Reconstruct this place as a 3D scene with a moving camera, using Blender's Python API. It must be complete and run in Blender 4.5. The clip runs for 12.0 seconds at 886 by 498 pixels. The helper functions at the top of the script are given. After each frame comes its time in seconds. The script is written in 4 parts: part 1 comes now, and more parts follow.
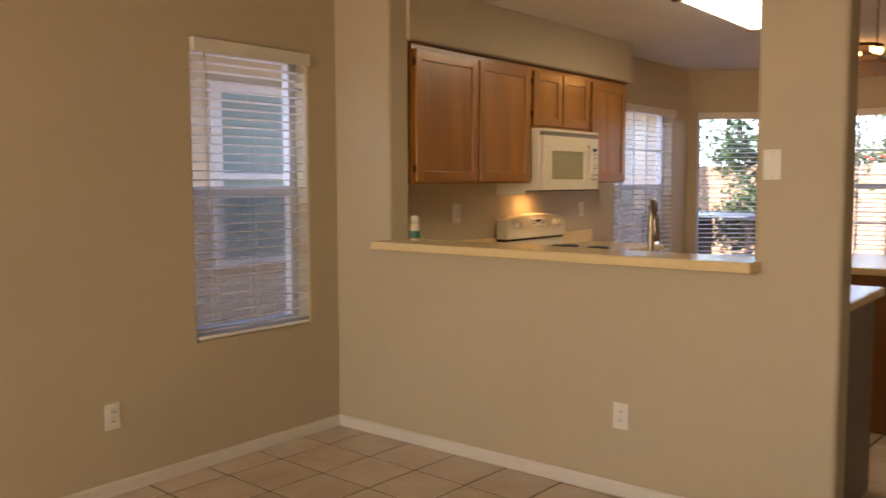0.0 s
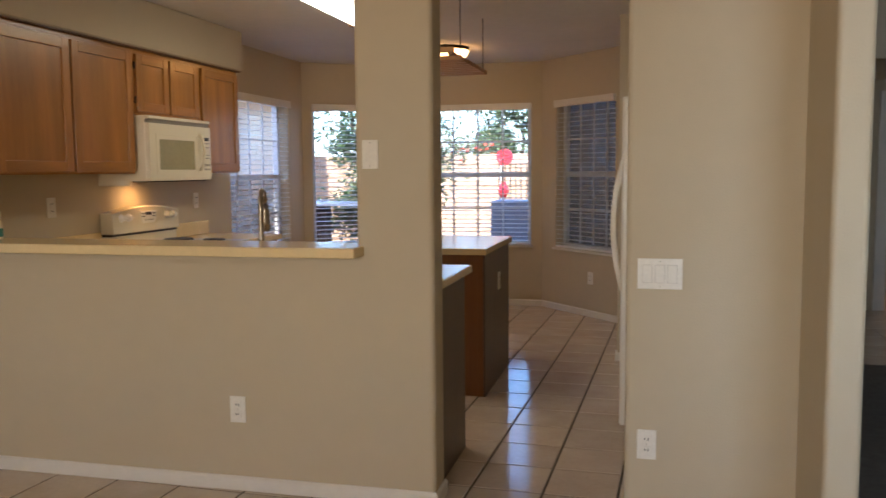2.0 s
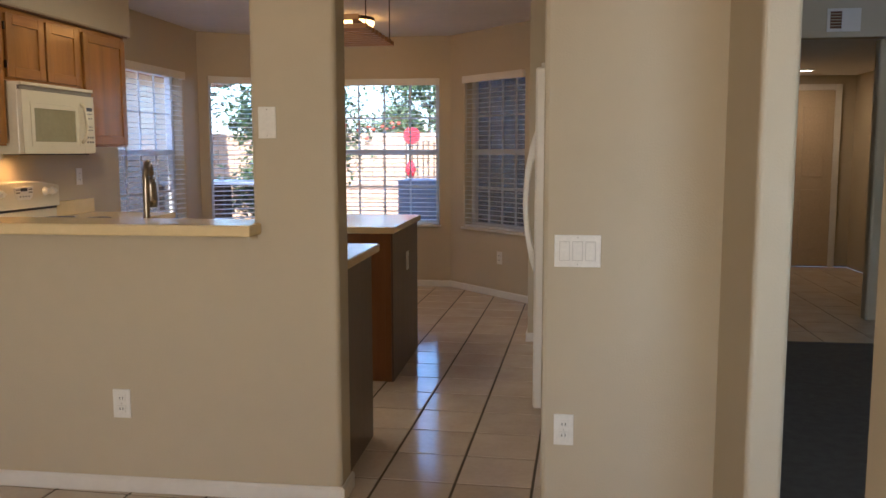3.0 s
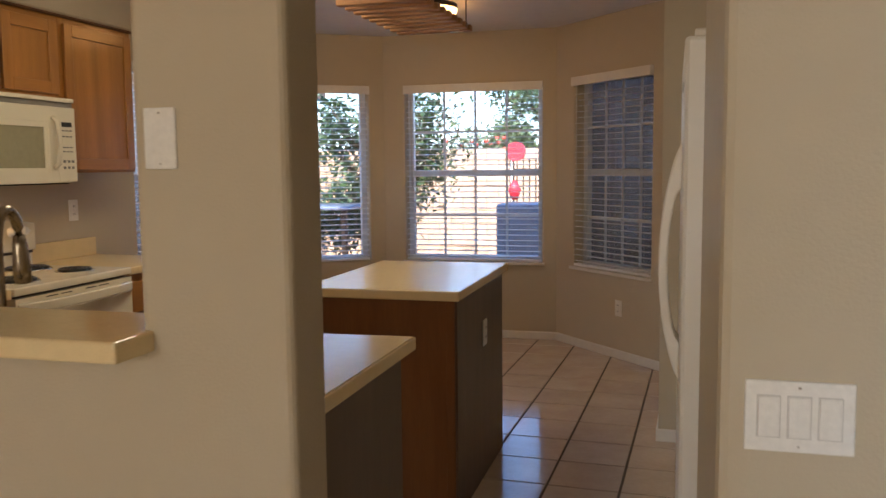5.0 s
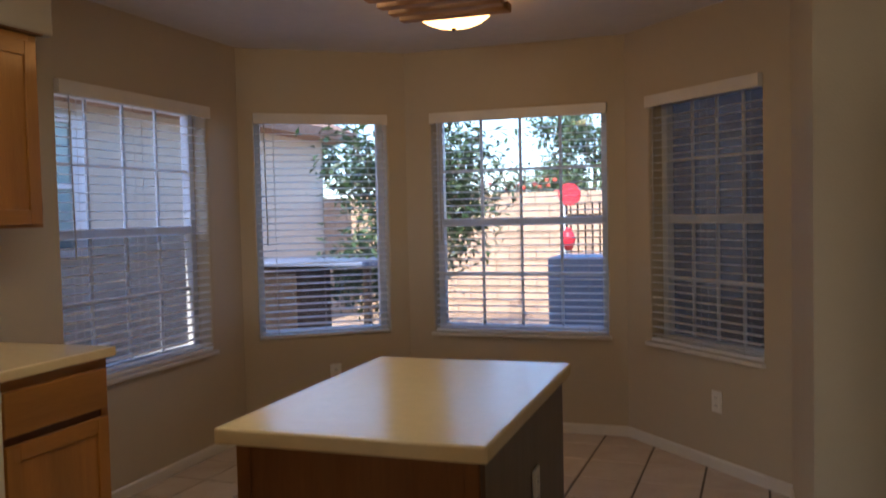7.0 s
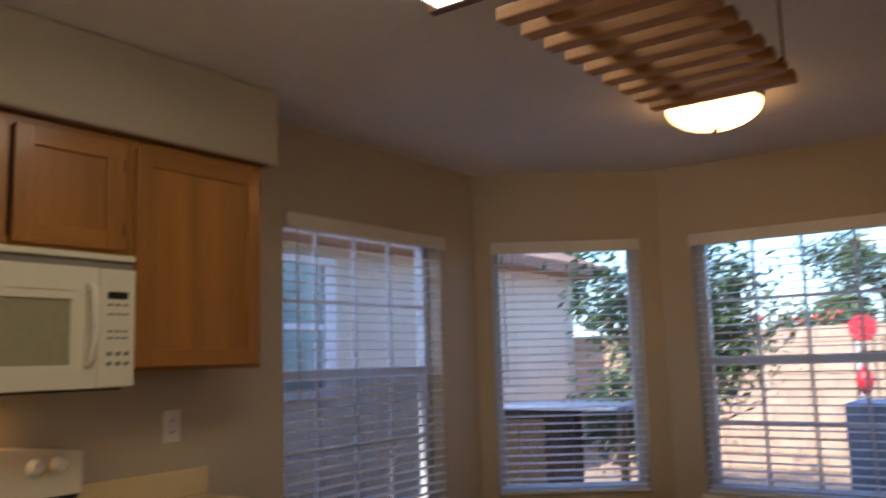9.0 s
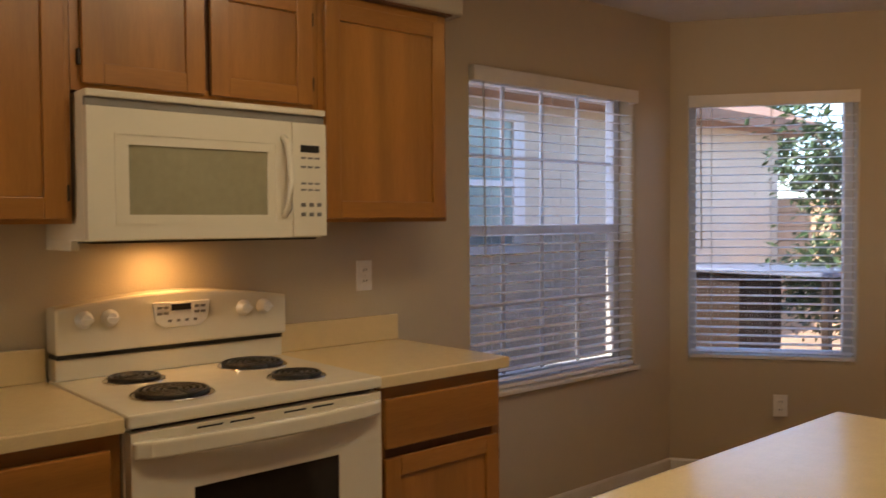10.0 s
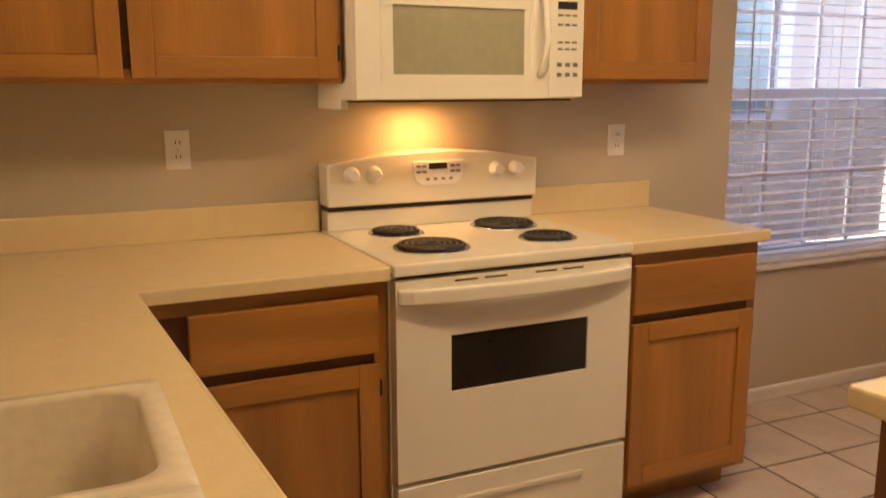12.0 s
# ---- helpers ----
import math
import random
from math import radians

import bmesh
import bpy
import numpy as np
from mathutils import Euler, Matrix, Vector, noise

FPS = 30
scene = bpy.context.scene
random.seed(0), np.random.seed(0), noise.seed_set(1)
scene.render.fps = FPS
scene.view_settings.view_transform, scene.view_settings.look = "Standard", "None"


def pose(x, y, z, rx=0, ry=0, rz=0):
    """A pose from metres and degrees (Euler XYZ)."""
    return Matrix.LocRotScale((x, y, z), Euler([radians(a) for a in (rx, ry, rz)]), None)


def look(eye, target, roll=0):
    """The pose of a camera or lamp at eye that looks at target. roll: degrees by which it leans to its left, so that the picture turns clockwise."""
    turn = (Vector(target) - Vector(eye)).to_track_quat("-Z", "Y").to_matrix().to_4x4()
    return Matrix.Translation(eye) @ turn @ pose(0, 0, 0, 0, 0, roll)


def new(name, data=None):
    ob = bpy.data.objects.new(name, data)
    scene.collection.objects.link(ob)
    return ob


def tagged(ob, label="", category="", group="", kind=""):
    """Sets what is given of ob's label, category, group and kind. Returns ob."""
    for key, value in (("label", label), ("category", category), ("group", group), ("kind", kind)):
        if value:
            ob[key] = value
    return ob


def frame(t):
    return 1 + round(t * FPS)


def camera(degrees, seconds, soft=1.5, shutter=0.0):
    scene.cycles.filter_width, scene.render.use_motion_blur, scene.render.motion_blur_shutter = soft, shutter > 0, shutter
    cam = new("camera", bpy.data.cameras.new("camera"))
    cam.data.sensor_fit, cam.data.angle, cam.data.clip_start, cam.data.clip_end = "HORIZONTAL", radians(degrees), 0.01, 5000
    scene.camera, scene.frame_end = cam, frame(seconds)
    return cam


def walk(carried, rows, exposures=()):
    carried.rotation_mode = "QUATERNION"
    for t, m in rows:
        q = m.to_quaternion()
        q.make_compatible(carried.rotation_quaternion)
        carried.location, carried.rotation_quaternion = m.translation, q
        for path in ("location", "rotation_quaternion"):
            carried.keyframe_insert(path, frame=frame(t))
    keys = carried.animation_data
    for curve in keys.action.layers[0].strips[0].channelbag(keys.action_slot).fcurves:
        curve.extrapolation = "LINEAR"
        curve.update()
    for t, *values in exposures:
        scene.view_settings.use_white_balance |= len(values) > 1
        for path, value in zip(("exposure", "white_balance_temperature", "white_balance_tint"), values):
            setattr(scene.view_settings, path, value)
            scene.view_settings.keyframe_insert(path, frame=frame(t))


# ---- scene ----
cam = camera(55.7, 12.0, soft=1.5, shutter=0.3)
PATH = [
    (0, (0.032, -0.058, 1.388), (-1.219, 1.494, 1.23), -0.2),
    (0.5, (0.054, -0.025, 1.391), (-1.001, 1.666, 1.23), -0.4),
    (1, (0.066, -0.013, 1.383), (-0.805, 1.78, 1.22), -0.3),
    (1.5, (0.08, -0.005, 1.387), (-0.599, 1.868, 1.21), -0.3),
    (2, (0.087, 0.008, 1.384), (-0.389, 1.942, 1.198), -0.5),
    (2.5, (0.071, 0.045, 1.38), (-0.245, 2.01, 1.182), -0.4),
    (3, (0.038, 0.227, 1.345), (-0.219, 2.197, 1.114), -0.1),
    (3.5, (0.043, 0.565, 1.366), (-0.321, 2.522, 1.176), -0.7),
    (3.7, (0.027, 0.728, 1.365), (-0.372, 2.68, 1.187), -0.6),
    (5.3, (-0.08, 2.092, 1.396), (-0.618, 4.007, 1.187), -0.7),
    (5.5, (-0.089, 2.254, 1.38), (-0.632, 4.166, 1.16), -0.7),
    (6, (-0.158, 2.623, 1.386), (-0.755, 4.52, 1.178), -0.1),
    (6.5, (-0.292, 2.954, 1.387), (-0.892, 4.852, 1.203), -0.7),
    (7, (-0.381, 3.262, 1.402), (-1.022, 5.154, 1.317), -1.3),
    (7.2, (-0.405, 3.377, 1.424), (-1.064, 5.266, 1.433), -0.7),
    (8.8, (-0.588, 3.78, 1.399), (-1.576, 5.489, 1.723), -1.9),
    (9, (-0.596, 3.798, 1.388), (-1.751, 5.409, 1.651), -1.7),
    (9.5, (-0.609, 3.84, 1.386), (-1.984, 5.289, 1.482), -0.4),
    (10, (-0.624, 3.858, 1.381), (-2.127, 5.176, 1.316), -0.4),
    (10.5, (-0.651, 3.853, 1.376), (-2.268, 5.023, 1.257), -0.6),
    (11, (-0.65, 3.83, 1.375), (-2.383, 4.815, 1.21), -0.4),
    (11.5, (-0.652, 3.817, 1.375), (-2.448, 4.667, 1.148), -0.3),
    (12, (-0.662, 3.828, 1.364), (-2.442, 4.66, 0.99), -0.2),
]
walk(cam, [(t, look(eye, target, roll)) for t, eye, target, roll in PATH],
     exposures=[(0.0, 2.7, 6500, 15), (0.5, 2.5, 6400, 14), (1.0, 2.5, 6050, 12), (2.5, 2.57, 5500, 11), (3.5, 2.53, 5450, 11), (5.5, 2.42, 5750, 12), (6.5, 2.05, 5400, 12),
                (7.0, 1.95, 5550, 12), (9.0, 1.85, 5500, 12), (9.5, 2.0, 6000, 13), (10.0, 2.28, 6350, 15), (10.5, 2.5, 6600, 18), (11.0, 2.86, 7300, 23), (11.5, 3.15, 7300, 23), (12.0, 3.36, 6850, 21)])

# ---- light ----
world = bpy.data.worlds.new("sky")
scene.world = world
world.use_nodes = True
wn = world.node_tree
sky = wn.nodes.new("ShaderNodeTexSky")
sky.sky_type, sky.sun_disc, sky.ozone_density = "NISHITA", False, 5.0
SUN_EL, SUN_AZ = radians(44), radians(183)
sky.sun_elevation, sky.sun_rotation = SUN_EL, SUN_AZ
wn.nodes["Background"].inputs["Strength"].default_value = 0.15
wn.links.new(sky.outputs[0], wn.nodes["Background"].inputs[0])
sun = new("sun", bpy.data.lights.new("sun", "SUN"))
sun.data.energy, sun.data.angle, sun.data.color = 2.7, radians(0.6), (1.0, 0.85, 0.66)
sun.matrix_world = look((60 * math.sin(SUN_AZ) * math.cos(SUN_EL), 60 * math.cos(SUN_AZ) * math.cos(SUN_EL), 60 * math.sin(SUN_EL)), (0, 0, 0))


def area_lamp(name, eye, target, sx, sy, watts, color):
    d = bpy.data.lights.new(name, "AREA")
    d.shape, d.size, d.size_y, d.energy, d.color = "RECTANGLE", sx, sy, watts, color
    o = new(name, d)
    o.matrix_world = look(eye, target)
    return o


# lamp added for an unseen rear window's daylight, the kitchen tubes, the cooker lamp
area_lamp("assumed_rear_window_light", (-1.28, -4.02, 1.5), (-1.28, 0, 1.3), 2.36, 1.56, 19.0, (1.0, 0.77, 0.5))
area_lamp("kitchen_tube_light", (-1.8, 5.1, 2.355), (-1.8, 5.1, 0), 0.28, 1.1, 1.0, (1.0, 0.64, 0.22))
area_lamp("cooker_lamp", (-3.14, 4.93, 1.295), (-3.2, 4.93, 0.9), 0.08, 0.05, 0.17, (1.0, 0.5, 0.15))
# bluish fill added in an unseen opening to brighten the hall
area_lamp("hall_daylight_fill", (2.0, -1.02, 1.7), (2.0, 5, 2.2), 1.6, 1.4, 6.0, (0.9, 0.97, 1.0))
area_lamp("hall_lamp", (2.7, 9.75, 2.18), (2.7, 9.75, 0), 0.12, 0.12, 0.85, (1.0, 0.66, 0.36))

# ---- materials ----


def material(name, color, rough=0.5, metal=0.0, vary=0.08, scale=6.0, stretch=(1, 1, 1), bump=0.0, bump_scale=120.0, spec=0.5, coat=0.0, rnd=0.0, second=None, fine=0.04, grain=0.0):
    """A principled material with two scales of colour variation and a fine relief."""
    m = bpy.data.materials.new(name)
    m.use_nodes = True
    t = m.node_tree
    n, l = t.nodes, t.links
    b = n["Principled BSDF"]
    b.inputs["Roughness"].default_value, b.inputs["Metallic"].default_value = rough, metal
    b.inputs["Specular IOR Level"].default_value, b.inputs["Coat Weight"].default_value = spec, coat
    b.inputs["Coat Roughness"].default_value = 0.12
    tc, mp = n.new("ShaderNodeTexCoord"), n.new("ShaderNodeMapping")
    mp.inputs["Scale"].default_value = stretch
    l.new(tc.outputs["Object"], mp.inputs["Vector"])
    vec = mp.outputs["Vector"]
    info = n.new("ShaderNodeObjectInfo")
    if rnd:
        add = n.new("ShaderNodeVectorMath")
        add.operation = "ADD"
        mul = n.new("ShaderNodeMath")
        mul.operation, mul.inputs[1].default_value = "MULTIPLY", 37.0
        l.new(info.outputs["Random"], mul.inputs[0])
        l.new(vec, add.inputs[0])
        l.new(mul.outputs[0], add.inputs[1])
        vec = add.outputs[0]
    n1, n2 = n.new("ShaderNodeTexNoise"), n.new("ShaderNodeTexNoise")
    n1.inputs["Scale"].default_value, n1.inputs["Detail"].default_value = scale, 4
    n2.inputs["Scale"].default_value, n2.inputs["Detail"].default_value = scale * 9, 6
    l.new(vec, n1.inputs["Vector"])
    l.new(vec, n2.inputs["Vector"])
    c2 = second or [c * (1 - 2.4 * vary) for c in color]
    mix = n.new("ShaderNodeMix")
    mix.data_type = "RGBA"
    mix.inputs["A"].default_value, mix.inputs["B"].default_value = (*color, 1), (*c2, 1)
    ramp = n.new("ShaderNodeMapRange")
    ramp.inputs["From Min"].default_value, ramp.inputs["From Max"].default_value = 0.3, 0.72
    l.new(n1.outputs["Fac"], ramp.inputs["Value"])
    l.new(ramp.outputs[0], mix.inputs["Factor"])
    hsv = n.new("ShaderNodeHueSaturation")
    val = n.new("ShaderNodeMapRange")
    val.inputs["To Min"].default_value, val.inputs["To Max"].default_value = 1 - fine * 3, 1 + fine * 3
    l.new(n2.outputs["Fac"], val.inputs["Value"])
    out = val.outputs[0]
    if rnd:
        r2, m2 = n.new("ShaderNodeMapRange"), n.new("ShaderNodeMath")
        r2.inputs["To Min"].default_value, r2.inputs["To Max"].default_value = 1 - rnd, 1 + rnd
        m2.operation = "MULTIPLY"
        l.new(info.outputs["Random"], r2.inputs["Value"])
        l.new(r2.outputs[0], m2.inputs[0])
        l.new(out, m2.inputs[1])
        out = m2.outputs[0]
    if grain:
        wave, m3, r3 = n.new("ShaderNodeTexWave"), n.new("ShaderNodeMath"), n.new("ShaderNodeMapRange")
        wave.bands_direction, m3.operation = "DIAGONAL", "MULTIPLY"
        for k, v in (("Scale", 0.55), ("Distortion", 9.0), ("Detail", 3.0), ("Detail Scale", 0.7), ("Detail Roughness", 0.6)):
            wave.inputs[k].default_value = v
        r3.inputs["To Min"].default_value, r3.inputs["To Max"].default_value = 1 - grain, 1 + grain * 0.3
        l.new(vec, wave.inputs["Vector"])
        l.new(wave.outputs["Fac"], r3.inputs["Value"])
        l.new(r3.outputs[0], m3.inputs[0])
        l.new(out, m3.inputs[1])
        out = m3.outputs[0]
    l.new(out, hsv.inputs["Value"])
    l.new(mix.outputs["Result"], hsv.inputs["Color"])
    l.new(hsv.outputs[0], b.inputs["Base Color"])
    rr = n.new("ShaderNodeMapRange")
    rr.inputs["To Min"].default_value, rr.inputs["To Max"].default_value = max(0.02, rough * 0.8), min(1, rough * 1.2)
    l.new(n2.outputs["Fac"], rr.inputs["Value"])
    l.new(rr.outputs[0], b.inputs["Roughness"])
    if bump:
        n3, bp = n.new("ShaderNodeTexNoise"), n.new("ShaderNodeBump")
        n3.inputs["Scale"].default_value, n3.inputs["Detail"].default_value = bump_scale, 3
        bp.inputs["Strength"].default_value, bp.inputs["Distance"].default_value = bump, 0.004
        l.new(vec, n3.inputs["Vector"])
        l.new(n3.outputs["Fac"], bp.inputs["Height"])
        l.new(bp.outputs[0], b.inputs["Normal"])
    return m


def glowing(name, color, strength):
    m = bpy.data.materials.new(name)
    m.use_nodes = True
    b = m.node_tree.nodes["Principled BSDF"]
    b.inputs["Base Color"].default_value = (*color, 1)
    b.inputs["Emission Color"].default_value, b.inputs["Emission Strength"].default_value = (*color, 1), strength
    return m


def glass(name, color=(1, 1, 1), mirror=0.06):
    """A thin pane: clear, with a faint reflection."""
    m = bpy.data.materials.new(name)
    m.use_nodes = True
    t = m.node_tree
    n, l = t.nodes, t.links
    tr, gl, mx = n.new("ShaderNodeBsdfTransparent"), n.new("ShaderNodeBsdfGlossy"), n.new("ShaderNodeMixShader")
    tr.inputs[0].default_value = (*color, 1)
    gl.inputs["Roughness"].default_value = 0.02
    mx.inputs[0].default_value = mirror
    l.new(tr.outputs[0], mx.inputs[1])
    l.new(gl.outputs[0], mx.inputs[2])
    l.new(mx.outputs[0], n["Material Output"].inputs[0])
    return m


PAINT = material("wall_paint", (0.53, 0.455, 0.325), 0.55, vary=0.02, scale=1.2, bump=0.25, bump_scale=140, spec=0.3, fine=0.012)
CEIL = material("ceiling_paint", (0.78, 0.75, 0.72), 0.85, vary=0.03, scale=1.5, bump=0.5, bump_scale=90, spec=0.2, fine=0.02)
TRIM = material("trim_white", (0.75, 0.72, 0.66), 0.35, vary=0.04, scale=3, fine=0.02)
TILE = material("floor_tile_glaze", (0.66, 0.57, 0.47), 0.12, vary=0.06, scale=5, second=(0.57, 0.47, 0.38), bump=0.06, bump_scale=14, rnd=0.05, fine=0.03, spec=0.7)
GROUT = material("grout", (0.11, 0.085, 0.065), 0.9, vary=0.15, scale=8, bump=0.3, bump_scale=200)
OAK = material("oak_upright", (0.42, 0.182, 0.033), 0.34, vary=0.1, scale=5, stretch=(5, 5, 0.45), second=(0.345, 0.142, 0.025), bump=0.12, bump_scale=60, coat=0.25, rnd=0.06, fine=0.06, grain=0.17)
OAKH = material("oak_level", (0.42, 0.182, 0.033), 0.34, vary=0.1, scale=5, stretch=(5, 0.45, 5), second=(0.345, 0.142, 0.025), bump=0.12, bump_scale=60, coat=0.25, rnd=0.06, fine=0.06, grain=0.17)
OAKX = material("oak_level_across", (0.42, 0.182, 0.033), 0.34, vary=0.1, scale=5, stretch=(0.45, 5, 5), second=(0.345, 0.142, 0.025), bump=0.12, bump_scale=60, coat=0.25, rnd=0.06, fine=0.06, grain=0.17)
# dark oak trim, also the painted shade in the door gaps
OAKDK_GAP = material("dark_oak_and_gap_shade", (0.15, 0.06, 0.022), 0.45, vary=0.12, scale=6, stretch=(4, 4, 0.6), fine=0.06)
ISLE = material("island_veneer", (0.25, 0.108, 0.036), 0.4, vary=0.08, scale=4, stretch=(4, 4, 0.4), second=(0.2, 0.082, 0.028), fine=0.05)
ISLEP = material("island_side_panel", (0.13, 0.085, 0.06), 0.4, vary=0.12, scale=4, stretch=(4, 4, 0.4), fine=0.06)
LAM = material("counter_laminate", (0.78, 0.62, 0.34), 0.2, vary=0.02, scale=30, fine=0.03, bump=0.03, bump_scale=300)
WHITE = material("appliance_white", (0.78, 0.72, 0.56), 0.22, vary=0.015, scale=2, coat=0.3, fine=0.008)
WHITE2 = material("appliance_white_shadowline", (0.6, 0.58, 0.53), 0.35, vary=0.02, scale=4)
VENTM = material("vent_grey", (0.22, 0.2, 0.17), 0.5, vary=0.05, scale=6)
PLAST = material("plate_plastic", (0.8, 0.78, 0.72), 0.4, vary=0.02, scale=10)
FRIDGE = material("fridge_textured_white", (0.74, 0.7, 0.62), 0.3, vary=0.02, scale=3, bump=0.2, bump_scale=220, fine=0.01)
BLACK = material("black_enamel", (0.012, 0.012, 0.012), 0.45, vary=0.1, scale=10)
DGLASS = material("oven_glass", (0.02, 0.018, 0.015), 0.06, vary=0.1, scale=3)
MWGLASS = material("microwave_window_mesh", (0.36, 0.33, 0.21), 0.15, vary=0.05, scale=4)
CHROME = material("chrome", (0.7, 0.69, 0.66), 0.14, metal=1.0, vary=0.02)
STEEL = material("brushed_steel", (0.55, 0.52, 0.47), 0.28, metal=1.0, vary=0.05, stretch=(1, 1, 8))
NICKEL = material("aged_nickel", (0.34, 0.29, 0.22), 0.25, metal=1.0, vary=0.05)
SINKW = material("sink_enamel", (0.78, 0.68, 0.48), 0.18, vary=0.02)
SLAT = material("blind_slat", (0.82, 0.83, 0.84), 0.45, vary=0.02, scale=8, fine=0.01)
VINYL = material("window_vinyl", (0.68, 0.7, 0.72), 0.4, vary=0.03)
GLASS = glass("window_glass")
SCREEN = glass("insect_screen_mesh", (0.85, 0.85, 0.87), 0.0)
sn = SCREEN.node_tree
sd, sx = sn.nodes.new("ShaderNodeBsdfDiffuse"), sn.nodes.new("ShaderNodeMixShader")
sd.inputs[0].default_value, sx.inputs[0].default_value = (0.26, 0.28, 0.32, 1), 0.33
sn.links.new(sn.nodes["Transparent BSDF"].outputs[0], sx.inputs[1])
sn.links.new(sd.outputs[0], sx.inputs[2])
sn.links.new(sx.outputs[0], sn.nodes["Material Output"].inputs[0])
# pale teal base holds the sky's reflection, painted into the pane
NPANE = material("neighbour_pane_sky_sheen", (0.3, 0.42, 0.42), 0.08, vary=0.1, scale=1)
KEYM = material("keypad_marks", (0.2, 0.19, 0.17), 0.5)
CORD = material("cord", (0.6, 0.58, 0.54), 0.8)
PINE = material("rack_wood", (0.48, 0.25, 0.09), 0.5, vary=0.12, scale=5, stretch=(0.5, 5, 5), second=(0.36, 0.17, 0.06), fine=0.06)
IRON = material("dark_iron", (0.05, 0.035, 0.025), 0.5, metal=0.6, vary=0.1)
GLOWD = glowing("dome_glass_lit", (1.0, 0.48, 0.13), 2.0)
GLOWT = glowing("tube_diffuser_lit", (1.0, 0.9, 0.66), 1.3)
GLOWH = glowing("downlight_lit", (1.0, 0.85, 0.6), 3.0)
CARPET = material("dark_carpet", (0.13, 0.122, 0.115), 0.95, vary=0.1, scale=20, bump=0.8, bump_scale=400, fine=0.1)
DOORP = material("door_paint", (0.55, 0.44, 0.3), 0.45, vary=0.03)
STUCCO = material("neighbour_stucco", (0.6, 0.54, 0.43), 0.9, vary=0.05, scale=1.5, bump=0.5, bump_scale=60, fine=0.04)
BLOCK = material("garden_block", (0.54, 0.38, 0.26), 0.9, vary=0.08, scale=3, bump=0.4, bump_scale=50, rnd=0.06, fine=0.05)
GROUNDM = material("yard_gravel", (0.38, 0.28, 0.2), 0.95, vary=0.15, scale=3, bump=0.8, bump_scale=60, fine=0.12)
ROOF = material("roof_tile", (0.33, 0.2, 0.13), 0.85, vary=0.15, scale=4, fine=0.1)
LEAF = material("leaf", (0.05, 0.092, 0.028), 0.45, vary=0.25, scale=3, second=(0.028, 0.058, 0.018), fine=0.1)
LEAF2 = material("leaf_pale", (0.09, 0.14, 0.06), 0.5, vary=0.25, scale=3, second=(0.06, 0.1, 0.04), fine=0.1)
BARK = material("bark", (0.12, 0.085, 0.06), 0.9, vary=0.2, scale=8, bump=0.8, bump_scale=40, fine=0.1)
REDM = material("red_plastic", (0.7, 0.03, 0.05), 0.4, vary=0.05)
PETAL = material("red_petal", (0.65, 0.08, 0.04), 0.5, vary=0.1)
TARP = material("table_top_blue_grey", (0.16, 0.2, 0.3), 0.35, vary=0.1, scale=3)
BOXM = material("storage_box_plastic", (0.27, 0.31, 0.38), 0.5, vary=0.06, scale=3)
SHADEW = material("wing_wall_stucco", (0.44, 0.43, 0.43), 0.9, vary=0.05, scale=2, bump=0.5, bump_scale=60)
GREEN = material("bottle_label_green", (0.05, 0.22, 0.16), 0.4)

# ---- mesh helpers ----


def box(bm, x0, x1, y0, y1, z0, z1, mi=0):
    v = [bm.verts.new(p) for p in ((x0, y0, z0), (x1, y0, z0), (x1, y1, z0), (x0, y1, z0), (x0, y0, z1), (x1, y0, z1), (x1, y1, z1), (x0, y1, z1))]
    for q in ((3, 2, 1, 0), (4, 5, 6, 7), (0, 1, 5, 4), (1, 2, 6, 5), (2, 3, 7, 6), (3, 0, 4, 7)):
        bm.faces.new([v[i] for i in q]).material_index = mi


def tube(bm, pts, r, sides=10, mi=0):
    """A round bar along the points; r is one radius or one for each point."""
    rings = []
    rs = r if isinstance(r, (list, tuple)) else [r] * len(pts)
    for i, p in enumerate(pts):
        d = (Vector(pts[min(i + 1, len(pts) - 1)]) - Vector(pts[max(i - 1, 0)])).normalized()
        a = d.orthogonal().normalized() if abs(d.z) > 0.99 else d.cross(Vector((0, 0, 1))).normalized()
        b = d.cross(a)
        rings.append([bm.verts.new(Vector(p) + rs[i] * (math.cos(k * math.tau / sides) * a + math.sin(k * math.tau / sides) * b)) for k in range(sides)])
    for u, w in zip(rings, rings[1:]):
        for k in range(sides):
            f = bm.faces.new((u[k], u[(k + 1) % sides], w[(k + 1) % sides], w[k]))
            f.smooth, f.material_index = True, mi
    bm.faces.new(rings[0][::-1]).material_index = mi
    bm.faces.new(rings[-1]).material_index = mi


def lathe(bm, prof, cx=0, cy=0, sides=28, mi=0):
    """A turned shape from (radius, height) pairs about an upright axis."""
    rings = [[bm.verts.new((cx + r * math.cos(k * math.tau / sides), cy + r * math.sin(k * math.tau / sides), z)) for k in range(sides)] for r, z in prof]
    for u, w in zip(rings, rings[1:]):
        for k in range(sides):
            f = bm.faces.new((u[k], u[(k + 1) % sides], w[(k + 1) % sides], w[k]))
            f.smooth, f.material_index = True, mi
    bm.faces.new(rings[0][::-1]).material_index = mi
    bm.faces.new(rings[-1]).material_index = mi


